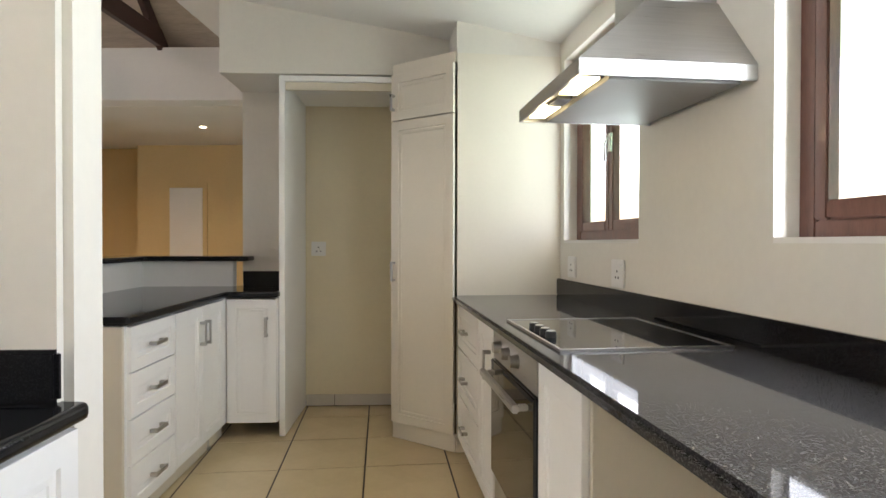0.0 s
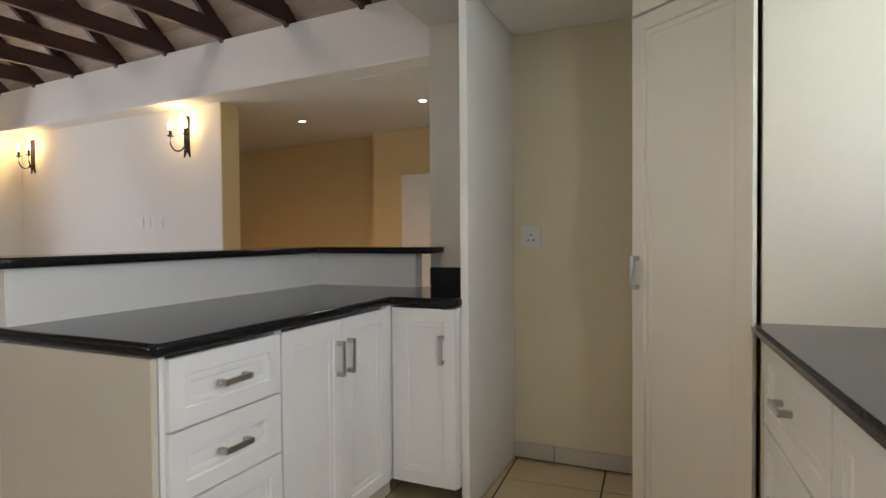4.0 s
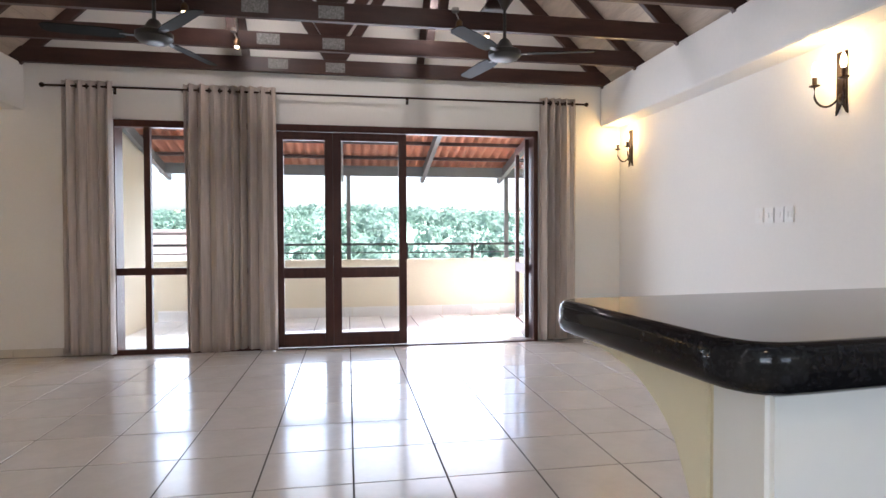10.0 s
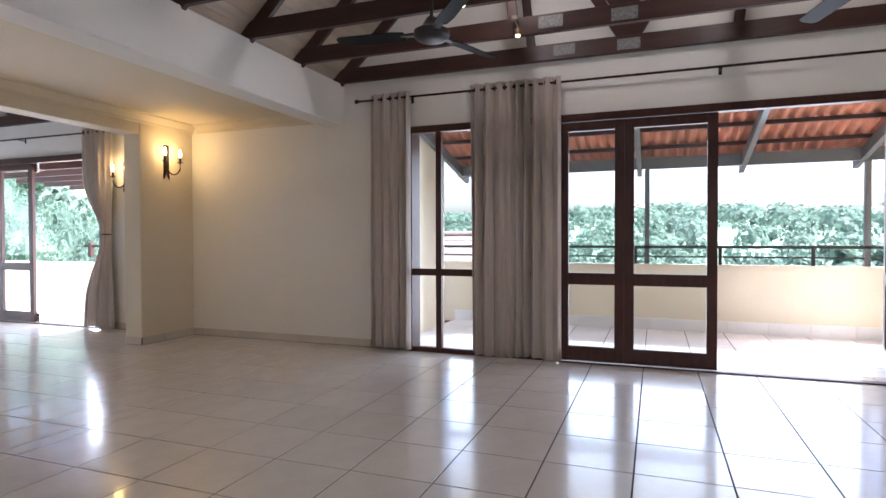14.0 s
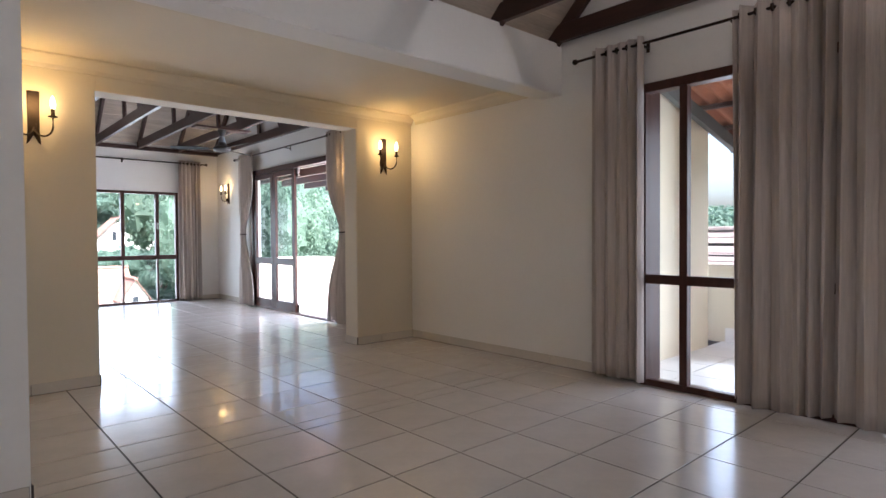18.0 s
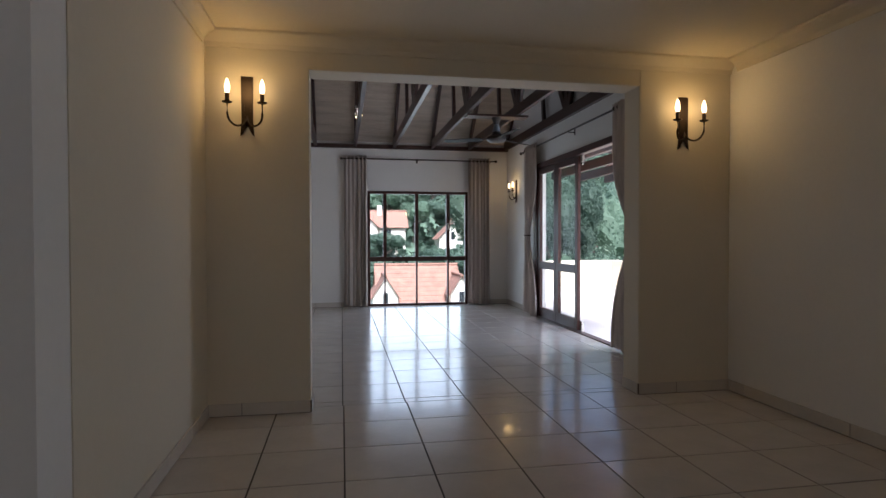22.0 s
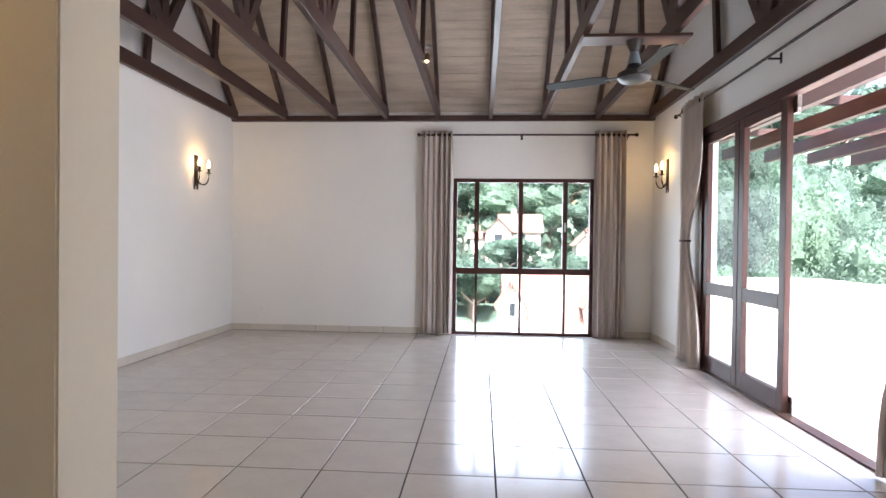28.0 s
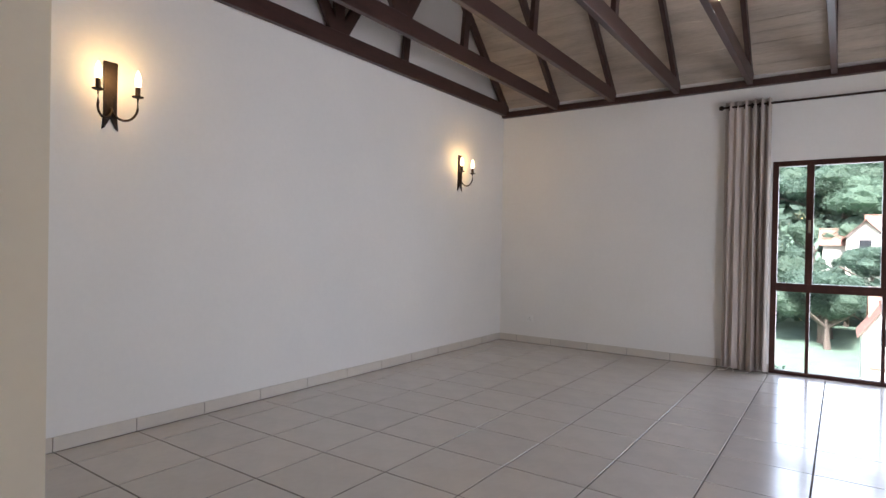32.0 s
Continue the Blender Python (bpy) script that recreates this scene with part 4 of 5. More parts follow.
def shaker(name, parent, x0, x1, z0, z1, grip=None, vertical=False, length=0.11, y=0.0, paint=WHITE):
    """A framed cupboard front in the local plane y, facing -y, with a raised moulding round a sunk panel."""
    bm = bmesh.new()
    e = min(0.055, (z1 - z0) * 0.27)
    loops = []
    for i, dep in ((0.002, 0.0), (0.002, -0.0175), (0.0035, -0.019), (e, -0.019), (e + 0.003, -0.012), (e + 0.010, -0.0135), (e + 0.022, -0.0125), (e + 0.025, -0.009)):
        loops.append([bm.verts.new((u, y + dep, v)) for u, v in ((x0 + i, z0 + i), (x1 - i, z0 + i), (x1 - i, z1 - i), (x0 + i, z1 - i))])
    for lo, hi in zip(loops, loops[1:]):
        for k in range(4):
            bm.faces.new((lo[k], lo[(k + 1) % 4], hi[(k + 1) % 4], hi[k]))
    bm.faces.new(loops[-1])
    bm.faces.new(loops[0][::-1])
    f = part(name, bm, paint, parent)
    if grip:
        handle(pose(grip[0], y - 0.019, grip[1]), length, f, vertical)
    return f


CT = 0.905
# peninsula: drawers and double doors facing the cooking side, returning to the fridge recess
PF, PS, PC = -0.895, 2.46, 3.64    # front edge, south end, inner corner
east = KF @ pose(PF - 0.03, PS + 0.03, 0, 0, 0, 90)   # local x runs north, fronts face east
unit = thing("drawer_unit", "white painted kitchen unit with four panelled drawers", "cabinet", m=east)
carcass(unit, [(0.0, 0.018, 0.0, 0.60, 0.10, CT - 0.04), (0.43, 0.445, 0.0, 0.60, 0.10, CT - 0.04), (0.018, 0.43, 0.58, 0.60, 0.10, CT - 0.04), (0.018, 0.43, 0, 0.58, 0.10, 0.118)], WHITE)
for k in range(4):
    z1 = CT - 0.045 - k * 0.192
    shaker("drawer_front", unit, 0.012, 0.438, z1 - 0.19, z1, (0.225, z1 - 0.095))
unit = thing("base_cupboard", "white painted kitchen cupboard with two panelled doors", "cabinet", m=east @ pose(0.445, 0, 0))
LD = PC - PS - 0.03 - 0.445 - 0.02
carcass(unit, [(0.0, 0.018, 0.0, 0.60, 0.10, CT - 0.04), (LD - 0.018, LD, 0.0, 0.60, 0.10, CT - 0.04), (0.018, LD - 0.018, 0.58, 0.60, 0.10, CT - 0.04)], WHITE)
shaker("door", unit, 0.0, LD * 0.5, 0.10, CT - 0.045, (LD * 0.5 - 0.035, CT - 0.19), True, 0.13)
shaker("door", unit, LD * 0.5, LD, 0.10, CT - 0.045, (LD * 0.5 + 0.035, CT - 0.19), True, 0.13)
unit = thing("base_cupboard", "white painted corner cupboard with one panelled door", "cabinet", m=KF @ pose(PF, PC + 0.03, 0))
carcass(unit, [(-0.03, -0.012, 0.0, 0.52, 0.10, CT - 0.04), (0.277, 0.295, 0.0, 0.52, 0.10, CT - 0.04), (-0.012, 0.277, 0.50, 0.52, 0.10, CT - 0.04)], WHITE)
shaker("door", unit, -0.008, 0.293, 0.10, CT - 0.045, (0.235, CT - 0.215), True, 0.12)
box("toe_board", PF - 0.08, PF - 0.062, PS + 0.05, PC + 0.08, 0, 0.10, CREAM, thing("plinth", "cream plinth board under the cupboards", "plinth", m=KF), bevel=0.002)
pl = thing("end_panel", "plain cream end panel closing the peninsula", "panel", m=KF)
box("board", -1.56, PF - 0.03, PS + 0.008, PS + 0.026, 0, CT - 0.04, CREAM, pl, bevel=0.002)
for x, y in ((PF - 0.10, PS + 0.30), (PF - 0.10, PC - 0.15)):
    bm = bmesh.new()
    lathe(bm, [(0.022, 0), (0.022, 0.015), (0.014, 0.02), (0.014, 0.10)], 12, KF @ pose(x + 0.03, y, 0))
    tagged(part("cabinet_leg", bm, STEEL, smooth=True), "round steel cabinet foot under the unit", "cabinet leg", "cabinet feet")
in_kitchen(tagged(box("filler_strip", PF - 0.05, PF - 0.014, PC - 0.022, PC + 0.028, 0.10, CT - 0.037, WHITE, None, "narrow white filler strip in the cupboard corner", 0.002), category="filler strip"))
# lower worktop, an L with rounded nose
def slab(name, pts, z0, z1, material, label, nose=0.012, radius=0.026):
    """A stone slab with a rounded nose and rounded corners; pts run anticlockwise."""
    pts = [Vector(p) for p in pts]
    if sum(a.x * b.y - b.x * a.y for a, b in zip(pts, pts[1:] + pts[:1])) < 0:
        pts.reverse()
    ring = []
    for k, p in enumerate(pts):
        a, b = (pts[k - 1] - p), (pts[(k + 1) % len(pts)] - p)
        rad = radius if not isinstance(radius, dict) else radius.get((round(p.x, 3), round(p.y, 3)), 0.03)
        rad = min(rad, a.length * 0.45, b.length * 0.45)
        a, b = a.normalized(), b.normalized()
        half = a.angle(b) / 2
        ring.extend((p + a * rad * (1 - q) ** 2 + b * rad * q ** 2) if half > 0.1 else p for q in (0, 0.2, 0.4, 0.6, 0.8, 1))
    normals = []
    for k, p in enumerate(ring):
        d = (ring[(k + 1) % len(ring)] - ring[k - 1]).normalized()
        normals.append(Vector((d.y, -d.x)))
    bm = bmesh.new()
    loops = []
    h = z1 - z0
    for ins, z in [(nose * (1 - math.sin(a)), z0 + nose * (1 - math.cos(a))) for a in (0, 0.5, 1.0, math.pi / 2)] + [(nose * (1 - math.sin(a)), z1 - nose * (1 - math.cos(a))) for a in (math.pi / 2, 1.0, 0.5, 0)]:
        loops.append([bm.verts.new((*(p - n * ins), z)) for p, n in zip(ring, normals)])
    m = len(ring)
    for lo, hi in zip(loops, loops[1:]):
        for k in range(m):
            bm.faces.new((lo[k], lo[(k + 1) % m], hi[(k + 1) % m], hi[k])).smooth = True
    bm.faces.new(loops[-1])
    bm.faces.new(loops[0][::-1])
    return tagged(part(name, bm, material), label, "worktop")


in_kitchen(slab("worktop", [(-1.61, PS + 0.01), (PF, PS), (PF, PC), (-0.59, PC), (-0.59, 4.19), (-0.97, 4.19), (-1.0, 4.10), (-1.66, 4.10)], CT - 0.035, CT, GRANITE, "polished black granite worktop of the peninsula"))
in_kitchen(tagged(box("upstand", -0.96, -0.605, 4.168, 4.192, CT, CT + 0.10, GRANITE, None, "black granite upstand against the column", 0.004), category="upstand"))
bm = bmesh.new()
prism(bm, [(-1.61, PS + 0.03), (-1.555, PS + 0.03), (-1.605, 4.08), (-1.0, 4.08), (-1.0, 4.16), (-1.66, 4.16)], 0, 1.078, "z")
in_kitchen(tagged(part("bar_wall", bm, PLASTER, bevel=0.004), "low white plastered wall carrying the breakfast bar", "low wall"))
in_kitchen(slab("bar_top", [(-1.81, PS - 0.005), (-1.53, PS - 0.005), (-1.565, 4.03), (-0.89, 4.03), (-0.89, 4.30), (-1.85, 4.30)], 1.079, 1.112, GRANITE, "raised black granite breakfast bar top", 0.010, {(-1.81, 2.455): 0.03, (-1.53, 2.455): 0.045}))
bm = bmesh.new()
prof = [(-1.612, 1.078), (-1.80, 1.078), (-1.80, 1.066)]
for k in range(1, 15):
    q = k / 14
    prof.append((-1.80 + 0.187 * q, 0.86 + 0.205 * (1 - q ** 2.6) ** (1 / 2.6)))
prism(bm, prof, PS + 0.032, PS + 0.14, "y")
# cream instead of white: the shade below the bar is put into the colour
in_kitchen(tagged(part("corbel", bm, CREAMW, bevel=0.003), "curved plaster corbel under the bar top, shade put into its cream tone", "corbel"))

# fridge recess, tall pantry and its corner door
rec = thing("fridge_surround", "cream painted surround of the empty fridge recess", "cabinet", m=KF)
box("side_panel", -0.597, -0.562, 3.70, 4.36, 0, 2.24, WHITE, rec, bevel=0.002)
box("top_panel", -0.562, 0.106, 3.70, 4.36, 2.205, 2.24, WHITE, rec, bevel=0.002)
box("back_rail", -0.562, 0.106, 3.72, 3.74, 2.155, 2.204, CREAM, rec, bevel=0.002)
A0, A1 = Vector((0.108, 3.671)), Vector((0.475, 3.385))
ang = math.degrees(math.atan2(A1.y - A0.y, A1.x - A0.x))
DL = (A1 - A0).length
pan = thing("pantry_cupboard", "tall cream corner pantry with an angled door", "cupboard", m=KF @ pose(A0.x, A0.y, 0, 0, 0, ang))
shaker("door", pan, 0.0, DL, 0.10, 1.945, (0.03, 1.03), True, 0.12, paint=PANTRY)
shaker("upper_door", pan, 0.0, DL, 1.95, 2.235, (0.025, 2.06), True, 0.10, paint=PANTRY)
box("toe_board", 0.0, DL, 0.0, 0.018, 0, 0.10, PANTRY, pan)
box("top_filler", 0.0, DL, 0.0, 0.018, 2.24, 2.30, PANTRY, pan)
bm = bmesh.new()
prism(bm, [(0.110, 3.69), (0.475, 3.405), (0.475, 3.435), (0.138, 3.70), (0.138, 4.35), (0.110, 4.35)], 0.10, 2.29, "z")
ob = part("carcass", bm, PANTRY, pan)
ob.matrix_local = pose(A0.x, A0.y, 0, 0, 0, ang).inverted()
pn = box("side_panel", 0.0, KW, -0.0, 0.02, 0.0, 2.29, PANTRY, None, "", 0.002)
tagged(pn, "tall cream end panel of the pantry beside the worktop", "panel").matrix_world = KM
setting(box("wall_over_pantry", 0.0, KW + 0.2, 0.02, 0.4, 2.29, 3.0, KPLASTER)).matrix_world = KM

# worktop under the windows
def kslab(name, x0, x1, y0, y1, z0, z1, material, label, cat, bevel):
    ob = tagged(box(name, x0, x1, y0, y1, z0, z1, material, None, label, bevel), category=cat)
    ob.matrix_world = KM
    return ob


kslab("worktop", -0.03, KW - 0.001, -5.2, -0.003, CT - 0.034, CT, GRANITE_K, "polished grey-black granite worktop under the windows", "worktop", 0.010)
kslab("upstand", KW - 0.024, KW - 0.001, -5.2, -0.003, CT, CT + 0.095, GRANITE, "black granite upstand along the window wall", "upstand", 0.005)
west = KM @ pose(0.02, 0, 0, 0, 0, -90)   # local x runs south, fronts face west
unit = thing("drawer_unit", "white painted unit with three panelled drawers beside the oven", "cabinet", m=west)
carcass(unit, [(0.02, 0.04, 0, 0.56, 0.10, CT - 0.036), (0.63, 0.65, 0, 0.56, 0.10, CT - 0.036), (0.04, 0.63, 0.54, 0.56, 0.1, CT - 0.036)], WHITE)
for z0, z1 in ((0.62, CT - 0.045), (0.36, 0.615), (0.10, 0.355)):
    shaker("drawer_front", unit, 0.03, 0.645, z0, z1, (0.31, (z0 + z1) / 2))
unit = thing("base_cupboard", "narrow white cupboard beside the oven", "cabinet", m=west @ pose(0.655, 0, 0))
shaker("door", unit, 0.0, 0.325, 0.10, CT - 0.045, (0.27, CT - 0.20), True, 0.12)
carcass(unit, [(0.0, 0.325, 0.01, 0.55, 0.10, CT - 0.036)], WHITE)
ov = thing("oven", "built-in stainless steel oven with dark glass door", "oven", m=west @ pose(0.99, 0, 0))
box("housing", 0.0, 0.60, 0.0, 0.55, 0.12, CT - 0.037, STEEL, ov)
box("control_panel", 0.0, 0.60, -0.02, 0.0, CT - 0.155, CT - 0.04, STEEL, ov, bevel=0.002)
dr = box("oven_door", 0.0, 0.60, -0.03, 0.0, 0.30, CT - 0.16, BLACKG, ov, "dark mirror-like glass door", 0.003)
box("kick_panel", 0.0, 0.60, -0.015, 0.0, 0.12, 0.295, STEEL, ov, bevel=0.002)
boxes("handle", [(0.04, 0.56, -0.085, -0.062, CT - 0.215, CT - 0.190), (0.05, 0.075, -0.062, -0.03, CT - 0.212, CT - 0.193), (0.525, 0.55, -0.062, -0.03, CT - 0.212, CT - 0.193)], STEEL, dr, "steel bar handle", 0.004)
for k in range(3):
    bm = bmesh.new()
    cyl(bm, (0.12 + 0.13 * k, -0.02, CT - 0.095), (0.12 + 0.13 * k, -0.05, CT - 0.095), 0.024, 0.020, 18)
    part("knob", bm, CHROME, ov, "round silver control knob", smooth=True)
unit = thing("base_cupboard", "white panelled cupboard end beside the oven", "cabinet", m=west @ pose(1.60, 0, 0))
shaker("door", unit, 0.0, 0.35, 0.10, CT - 0.045)
carcass(unit, [(0.0, 0.35, 0.01, 0.55, 0.10, CT - 0.036)], WHITE)
box("side_panel", 0.35, 0.37, 0.0, 0.56, 0.0, CT - 0.036, CREAM, unit, bevel=0.002)
pl = thing("plinth", "white plinth board under the window worktop", "plinth", m=west)
box("toe_board", 0.02, 2.0, 0.06, 0.078, 0, 0.10, WHITE, pl)
kslab("back_panel", 0.54, 0.56, -5.2, -2.0, 0.0, CT - 0.036, CREAM, "cream panel behind an open appliance bay", "panel", 0.002)

hob = thing("hob", "black ceramic hob with a thin steel rim and four knobs", "hob", m=KM @ pose(0, 0, CT))
box("glass", 0.038, 0.537, -1.702, -1.098, 0.001, 0.006, BLACKG, hob, bevel=0.002)
boxes("rim", [(0.03, 0.545, -1.71, -1.702, 0, 0.008), (0.03, 0.545, -1.098, -1.09, 0, 0.008), (0.03, 0.038, -1.702, -1.098, 0, 0.008), (0.537, 0.545, -1.702, -1.098, 0, 0.008)], STEEL, hob)
for k in range(4):
    bm = bmesh.new()
    c = (0.072, -1.315 - 0.061 * k)
    lathe(bm, [(0.018, 0.006), (0.017, 0.024), (0.0145, 0.026)], 18, Matrix.Translation((*c, 0)))
    kn = part("knob", bm, BLACKP, hob, "black control knob with a pale cap", smooth=True)
    bm = bmesh.new()
    lathe(bm, [(0.014, 0.026), (0.0125, 0.028)], 18, Matrix.Translation((*c, 0)))
    part("cap", bm, CHROME, kn)

hood = thing("cooker_hood", "stainless steel pyramid cooker hood with its lights on", "cooker hood", m=KM @ pose(0, 0, 1.67))
H0, H1, HX = -1.715, -1.075, 0.078
boxes("canopy_rim", [(HX, KW, H0, H0 + 0.012, 0, 0.045), (HX, KW, H1 - 0.012, H1, 0, 0.045), (HX, HX + 0.012, H0 + 0.012, H1 - 0.012, 0, 0.045)], STEEL, hood, bevel=0.002)
bm = bmesh.new()
lo = [bm.verts.new(c) for c in ((HX, H0, 0.045), (KW, H0, 0.045), (KW, H1, 0.045), (HX, H1, 0.045))]
hi = [bm.verts.new(c) for c in ((KW - 0.24, -1.52, 0.30), (KW, -1.52, 0.30), (KW, -1.27, 0.30), (KW - 0.24, -1.27, 0.30))]
for k in range(4):
    bm.faces.new((lo[k], lo[(k + 1) % 4], hi[(k + 1) % 4], hi[k]))
bm.faces.new(hi)
bm.faces.new(lo[::-1])
part("canopy", bm, STEEL, hood)
box("chimney", KW - 0.235, KW, -1.515, -1.275, 0.302, 1.05, STEEL, hood, bevel=0.002)
box("filter", HX + 0.10, KW - 0.03, H0 + 0.03, H1 - 0.03, -0.003, 0.014, FILTER, hood, bevel=0.002)
for y in (H0 + 0.06, H1 - 0.24):
    box("light_lens", HX + 0.025, HX + 0.085, y, y + 0.18, 0.004, 0.012, HOODL, hood, "lit yellow hood lamp")
box("switch_strip", HX + 0.03, HX + 0.08, -1.445, -1.345, 0.0, 0.010, BLACKP, hood)
for y in (H0 + 0.15, H1 - 0.15):
    lamp("hood_lamp", "POINT", KM @ pose(HX + 0.055, y, 1.63), 0.05, (1.0, 0.82, 0.48), 0.03)

# worktop by the stub wall
unit = thing("base_cupboard", "white panelled cupboard by the stub wall", "cabinet", m=KF @ pose(-0.39, 1.235, 0, 0, 0, 90))
shaker("door", unit, -1.10, -0.55, 0.10, CT - 0.045, (-0.62, CT - 0.15), True, 0.12)
shaker("door", unit, -0.55, -0.01, 0.10, CT - 0.045)
carcass(unit, [(-1.10, -0.01, 0.01, 0.60, 0.0, CT - 0.036)], WHITE)
in_kitchen(slab("worktop", [(-1.05, 0.01), (-0.355, 0.01), (-0.355, 1.245), (-0.415, 1.245), (-0.415, 1.238), (-1.05, 1.238)], CT - 0.034, CT, GRANITE, "black granite worktop ending at the stub wall"))
in_kitchen(tagged(box("upstand", -1.05, -0.405, 1.214, 1.236, CT, CT + 0.10, GRANITE, None, "black granite upstand on the stub wall", 0.008), category="upstand"))

# ---- outside: balcony, terrace, hillside ----
BX = -9.75            # parapet of the balcony
setting(box("balcony_floor", -20, w - 0.002, -2.4, 6.2, -0.3, -0.035, GROUT))
setting(boxes("balcony_parapet", [(BX - 0.18, BX, -2.4, 5.6, -0.3, 0.80), (BX, w, 5.45, 5.65, -0.3, 0.80)], OCHRE, bevel=0.01), "cream parapet wall of the covered balcony")
setting(box("parapet_coping", BX - 0.21, BX + 0.03, -2.4, 5.6, 0.80, 0.84, OCHRE, bevel=0.008))
setting(box("balcony_side_wall", -9.30, w - 0.002, -0.62, -0.38, -0.3, 2.55, OCHRE), "cream side wall of the balcony")
setting(box("balcony_end_wall", BX - 0.1, BX + 0.35, 5.2, 5.6, 0.0, 2.2, OCHRE))
for k in range(13):
    setting(box("balcony_skirting", BX, BX + 0.012, -0.38 + k * T + 0.003, -0.38 + (k + 1) * T - 0.003, -0.02, 0.13, PTILE))
rl = setting(thing("balustrade", "dark steel handrail on the balcony parapet", "handrail"))
boxes("rail_bar", [(BX - 0.10, BX - 0.05, -2.4, 5.5, 1.05, 1.085), (BX - 0.09, BX - 0.06, -2.4, 5.5, 0.93, 0.95)], RAIL, rl)
for k in range(8):
    box("baluster", BX - 0.095, BX - 0.055, -1.94 + k * 1.02, -1.90 + k * 1.02, 0.84, 1.05, RAIL, rl)
roof = setting(thing("balcony_roof", "lean-to roof of corrugated terracotta sheets on grey timbers", "roof"))
RZ0, RZ1 = 2.72, 2.12
def roof_z(x):
    return RZ1 + (RZ0 - RZ1) * (x - (BX - 0.35)) / (w - BX + 0.35)


bm = bmesh.new()
n = 420
prev = None
for i in range(n + 1):
    y = -0.35 + 6.0 * i / n
    dz = 0.028 * math.cos(2 * math.pi * y / 0.13)
    cur = [bm.verts.new((x, y, roof_z(x) + 0.12 + dz)) for x in (BX - 0.42, w)]
    if prev:
        bm.faces.new((prev[0], prev[1], cur[1], cur[0]))
    prev = cur
sheet = part("roof_sheet", bm, TERRA, roof, "corrugated terracotta roof sheet", smooth=True)
sheet.modifiers.new("thick", "SOLIDIFY").thickness = 0.008
for y in (-0.30, 0.95, 2.2, 3.45, 4.7, 5.55):
    bm = bmesh.new()
    vs = [bm.verts.new((x, yy, roof_z(x) + dz)) for x in (BX - 0.35, w) for yy in (y - 0.03, y + 0.03) for dz in (-0.09, 0.045)]
    for f in ((0, 1, 3, 2), (4, 6, 7, 5), (0, 4, 5, 1), (2, 3, 7, 6), (0, 2, 6, 4), (1, 5, 7, 3)):
        bm.faces.new([vs[k] for k in f])
    part("rafter", bm, GALV, roof)
for k in range(5):
    x = BX - 0.30 + k * 0.55
    box("purlin", x - 0.03, x + 0.03, -0.35, 5.65, roof_z(x) + 0.045, roof_z(x) + 0.09, BEAM, roof)
box("edge_beam", BX - 0.12, BX - 0.04, -0.35, 5.65, roof_z(BX) - 0.105, roof_z(BX) + 0.045, GALV, roof)
for y in (2.30, 4.75):
    box("post", BX - 0.11, BX - 0.05, y - 0.03, y + 0.03, 0.84, roof_z(BX) - 0.105, GALV, roof)
# terrace of the second room
setting(box("terrace_floor", -10.35, w2 - 0.002, -11.0, -2.45, -0.3, -0.04, PTILE), "pale sunlit terrace paving")
setting(boxes("terrace_parapet", [(-10.55, -10.35, -11.2, -2.45, -0.3, 0.70), (-10.35, w, -11.2, -11.0, -0.3, 0.70)], OCHRE, bevel=0.01), "cream parapet wall round the sunlit terrace")
setting(boxes("terrace_skirting", [(-10.35, -10.338, -11.0, -2.45, -0.04, 0.10), (-10.338, w, -11.0, -10.988, -0.04, 0.10)], PTILE))
fence = setting(thing("terrace_fence", "low dark timber fence on the terrace edge", "fence"))
for k in range(8):
    box("post", -12.66, -12.56, -11.6 + k * 1.25, -11.5 + k * 1.25, 0.72, 1.10, BEAM, fence)
boxes("rail", [(-12.63, -12.59, -11.8, -2.5, 0.98, 1.04)], BEAM, fence)
perg = setting(thing("pergola", "dark reddish timber beams over the terrace door", "pergola"))
for k in range(6):
    x = w - 0.25 - 0.55 * k
    box("beam", x - 0.035, x + 0.035, -9.5, -3.4, 2.36 - 0.02 * k, 2.50 - 0.02 * k, BEAM, perg)
for k in range(4):
    box("cross_beam", w - 3.2, w, -8.6 + 1.5 * k, -8.54 + 1.5 * k, 2.50, 2.58, BEAM, perg)
box("roof_sheet", w - 0.8, w, -9.6, -3.3, 2.585, 2.60, TERRA, perg)


def hill_z(x, y):
    """Height of the land: a valley below the house, then wooded slopes."""
    d = math.hypot(x + 4, y - 1)
    z = -7.0 - 10 * math.exp(-((d - 60) / 35) ** 2) + 14.5 * (1 - math.exp(-max(0, d - 70) / 75))
    z += 3.0 * math.sin(x * 0.031 + 1) * math.cos(y * 0.027) * min(1, d / 60)
    if d < 26:
        z = -5.0 - 2.0 * d / 26
    s = max(0.0, min(1.0, (-y - 0.9 * max(0.0, -x - 4) - 4) / 25))
    z += s * 27 * (1 - math.exp(-max(0, d - 20) / 60))
    return z


bm = bmesh.new()
rings = []
for i in range(46):
    rad = 3 + 2.2 * i + 0.30 * i * i
    if i > 40:
        rad = 650 + (i - 41) * 600
    rings.append([bm.verts.new((-4 + rad * math.cos(a), 1 + rad * math.sin(a), hill_z(-4 + rad * math.cos(a), 1 + rad * math.sin(a)) if i <= 40 else 12.0)) for a in (2 * math.pi * k / 72 for k in range(72))])
for a, b in zip(rings, rings[1:]):
    for k in range(72):
        bm.faces.new((a[k], a[(k + 1) % 72], b[(k + 1) % 72], b[k]))
bm.faces.new(rings[0][::-1])
setting(part("ground", bm, EARTH, smooth=True), "green wooded valley floor and hillside")


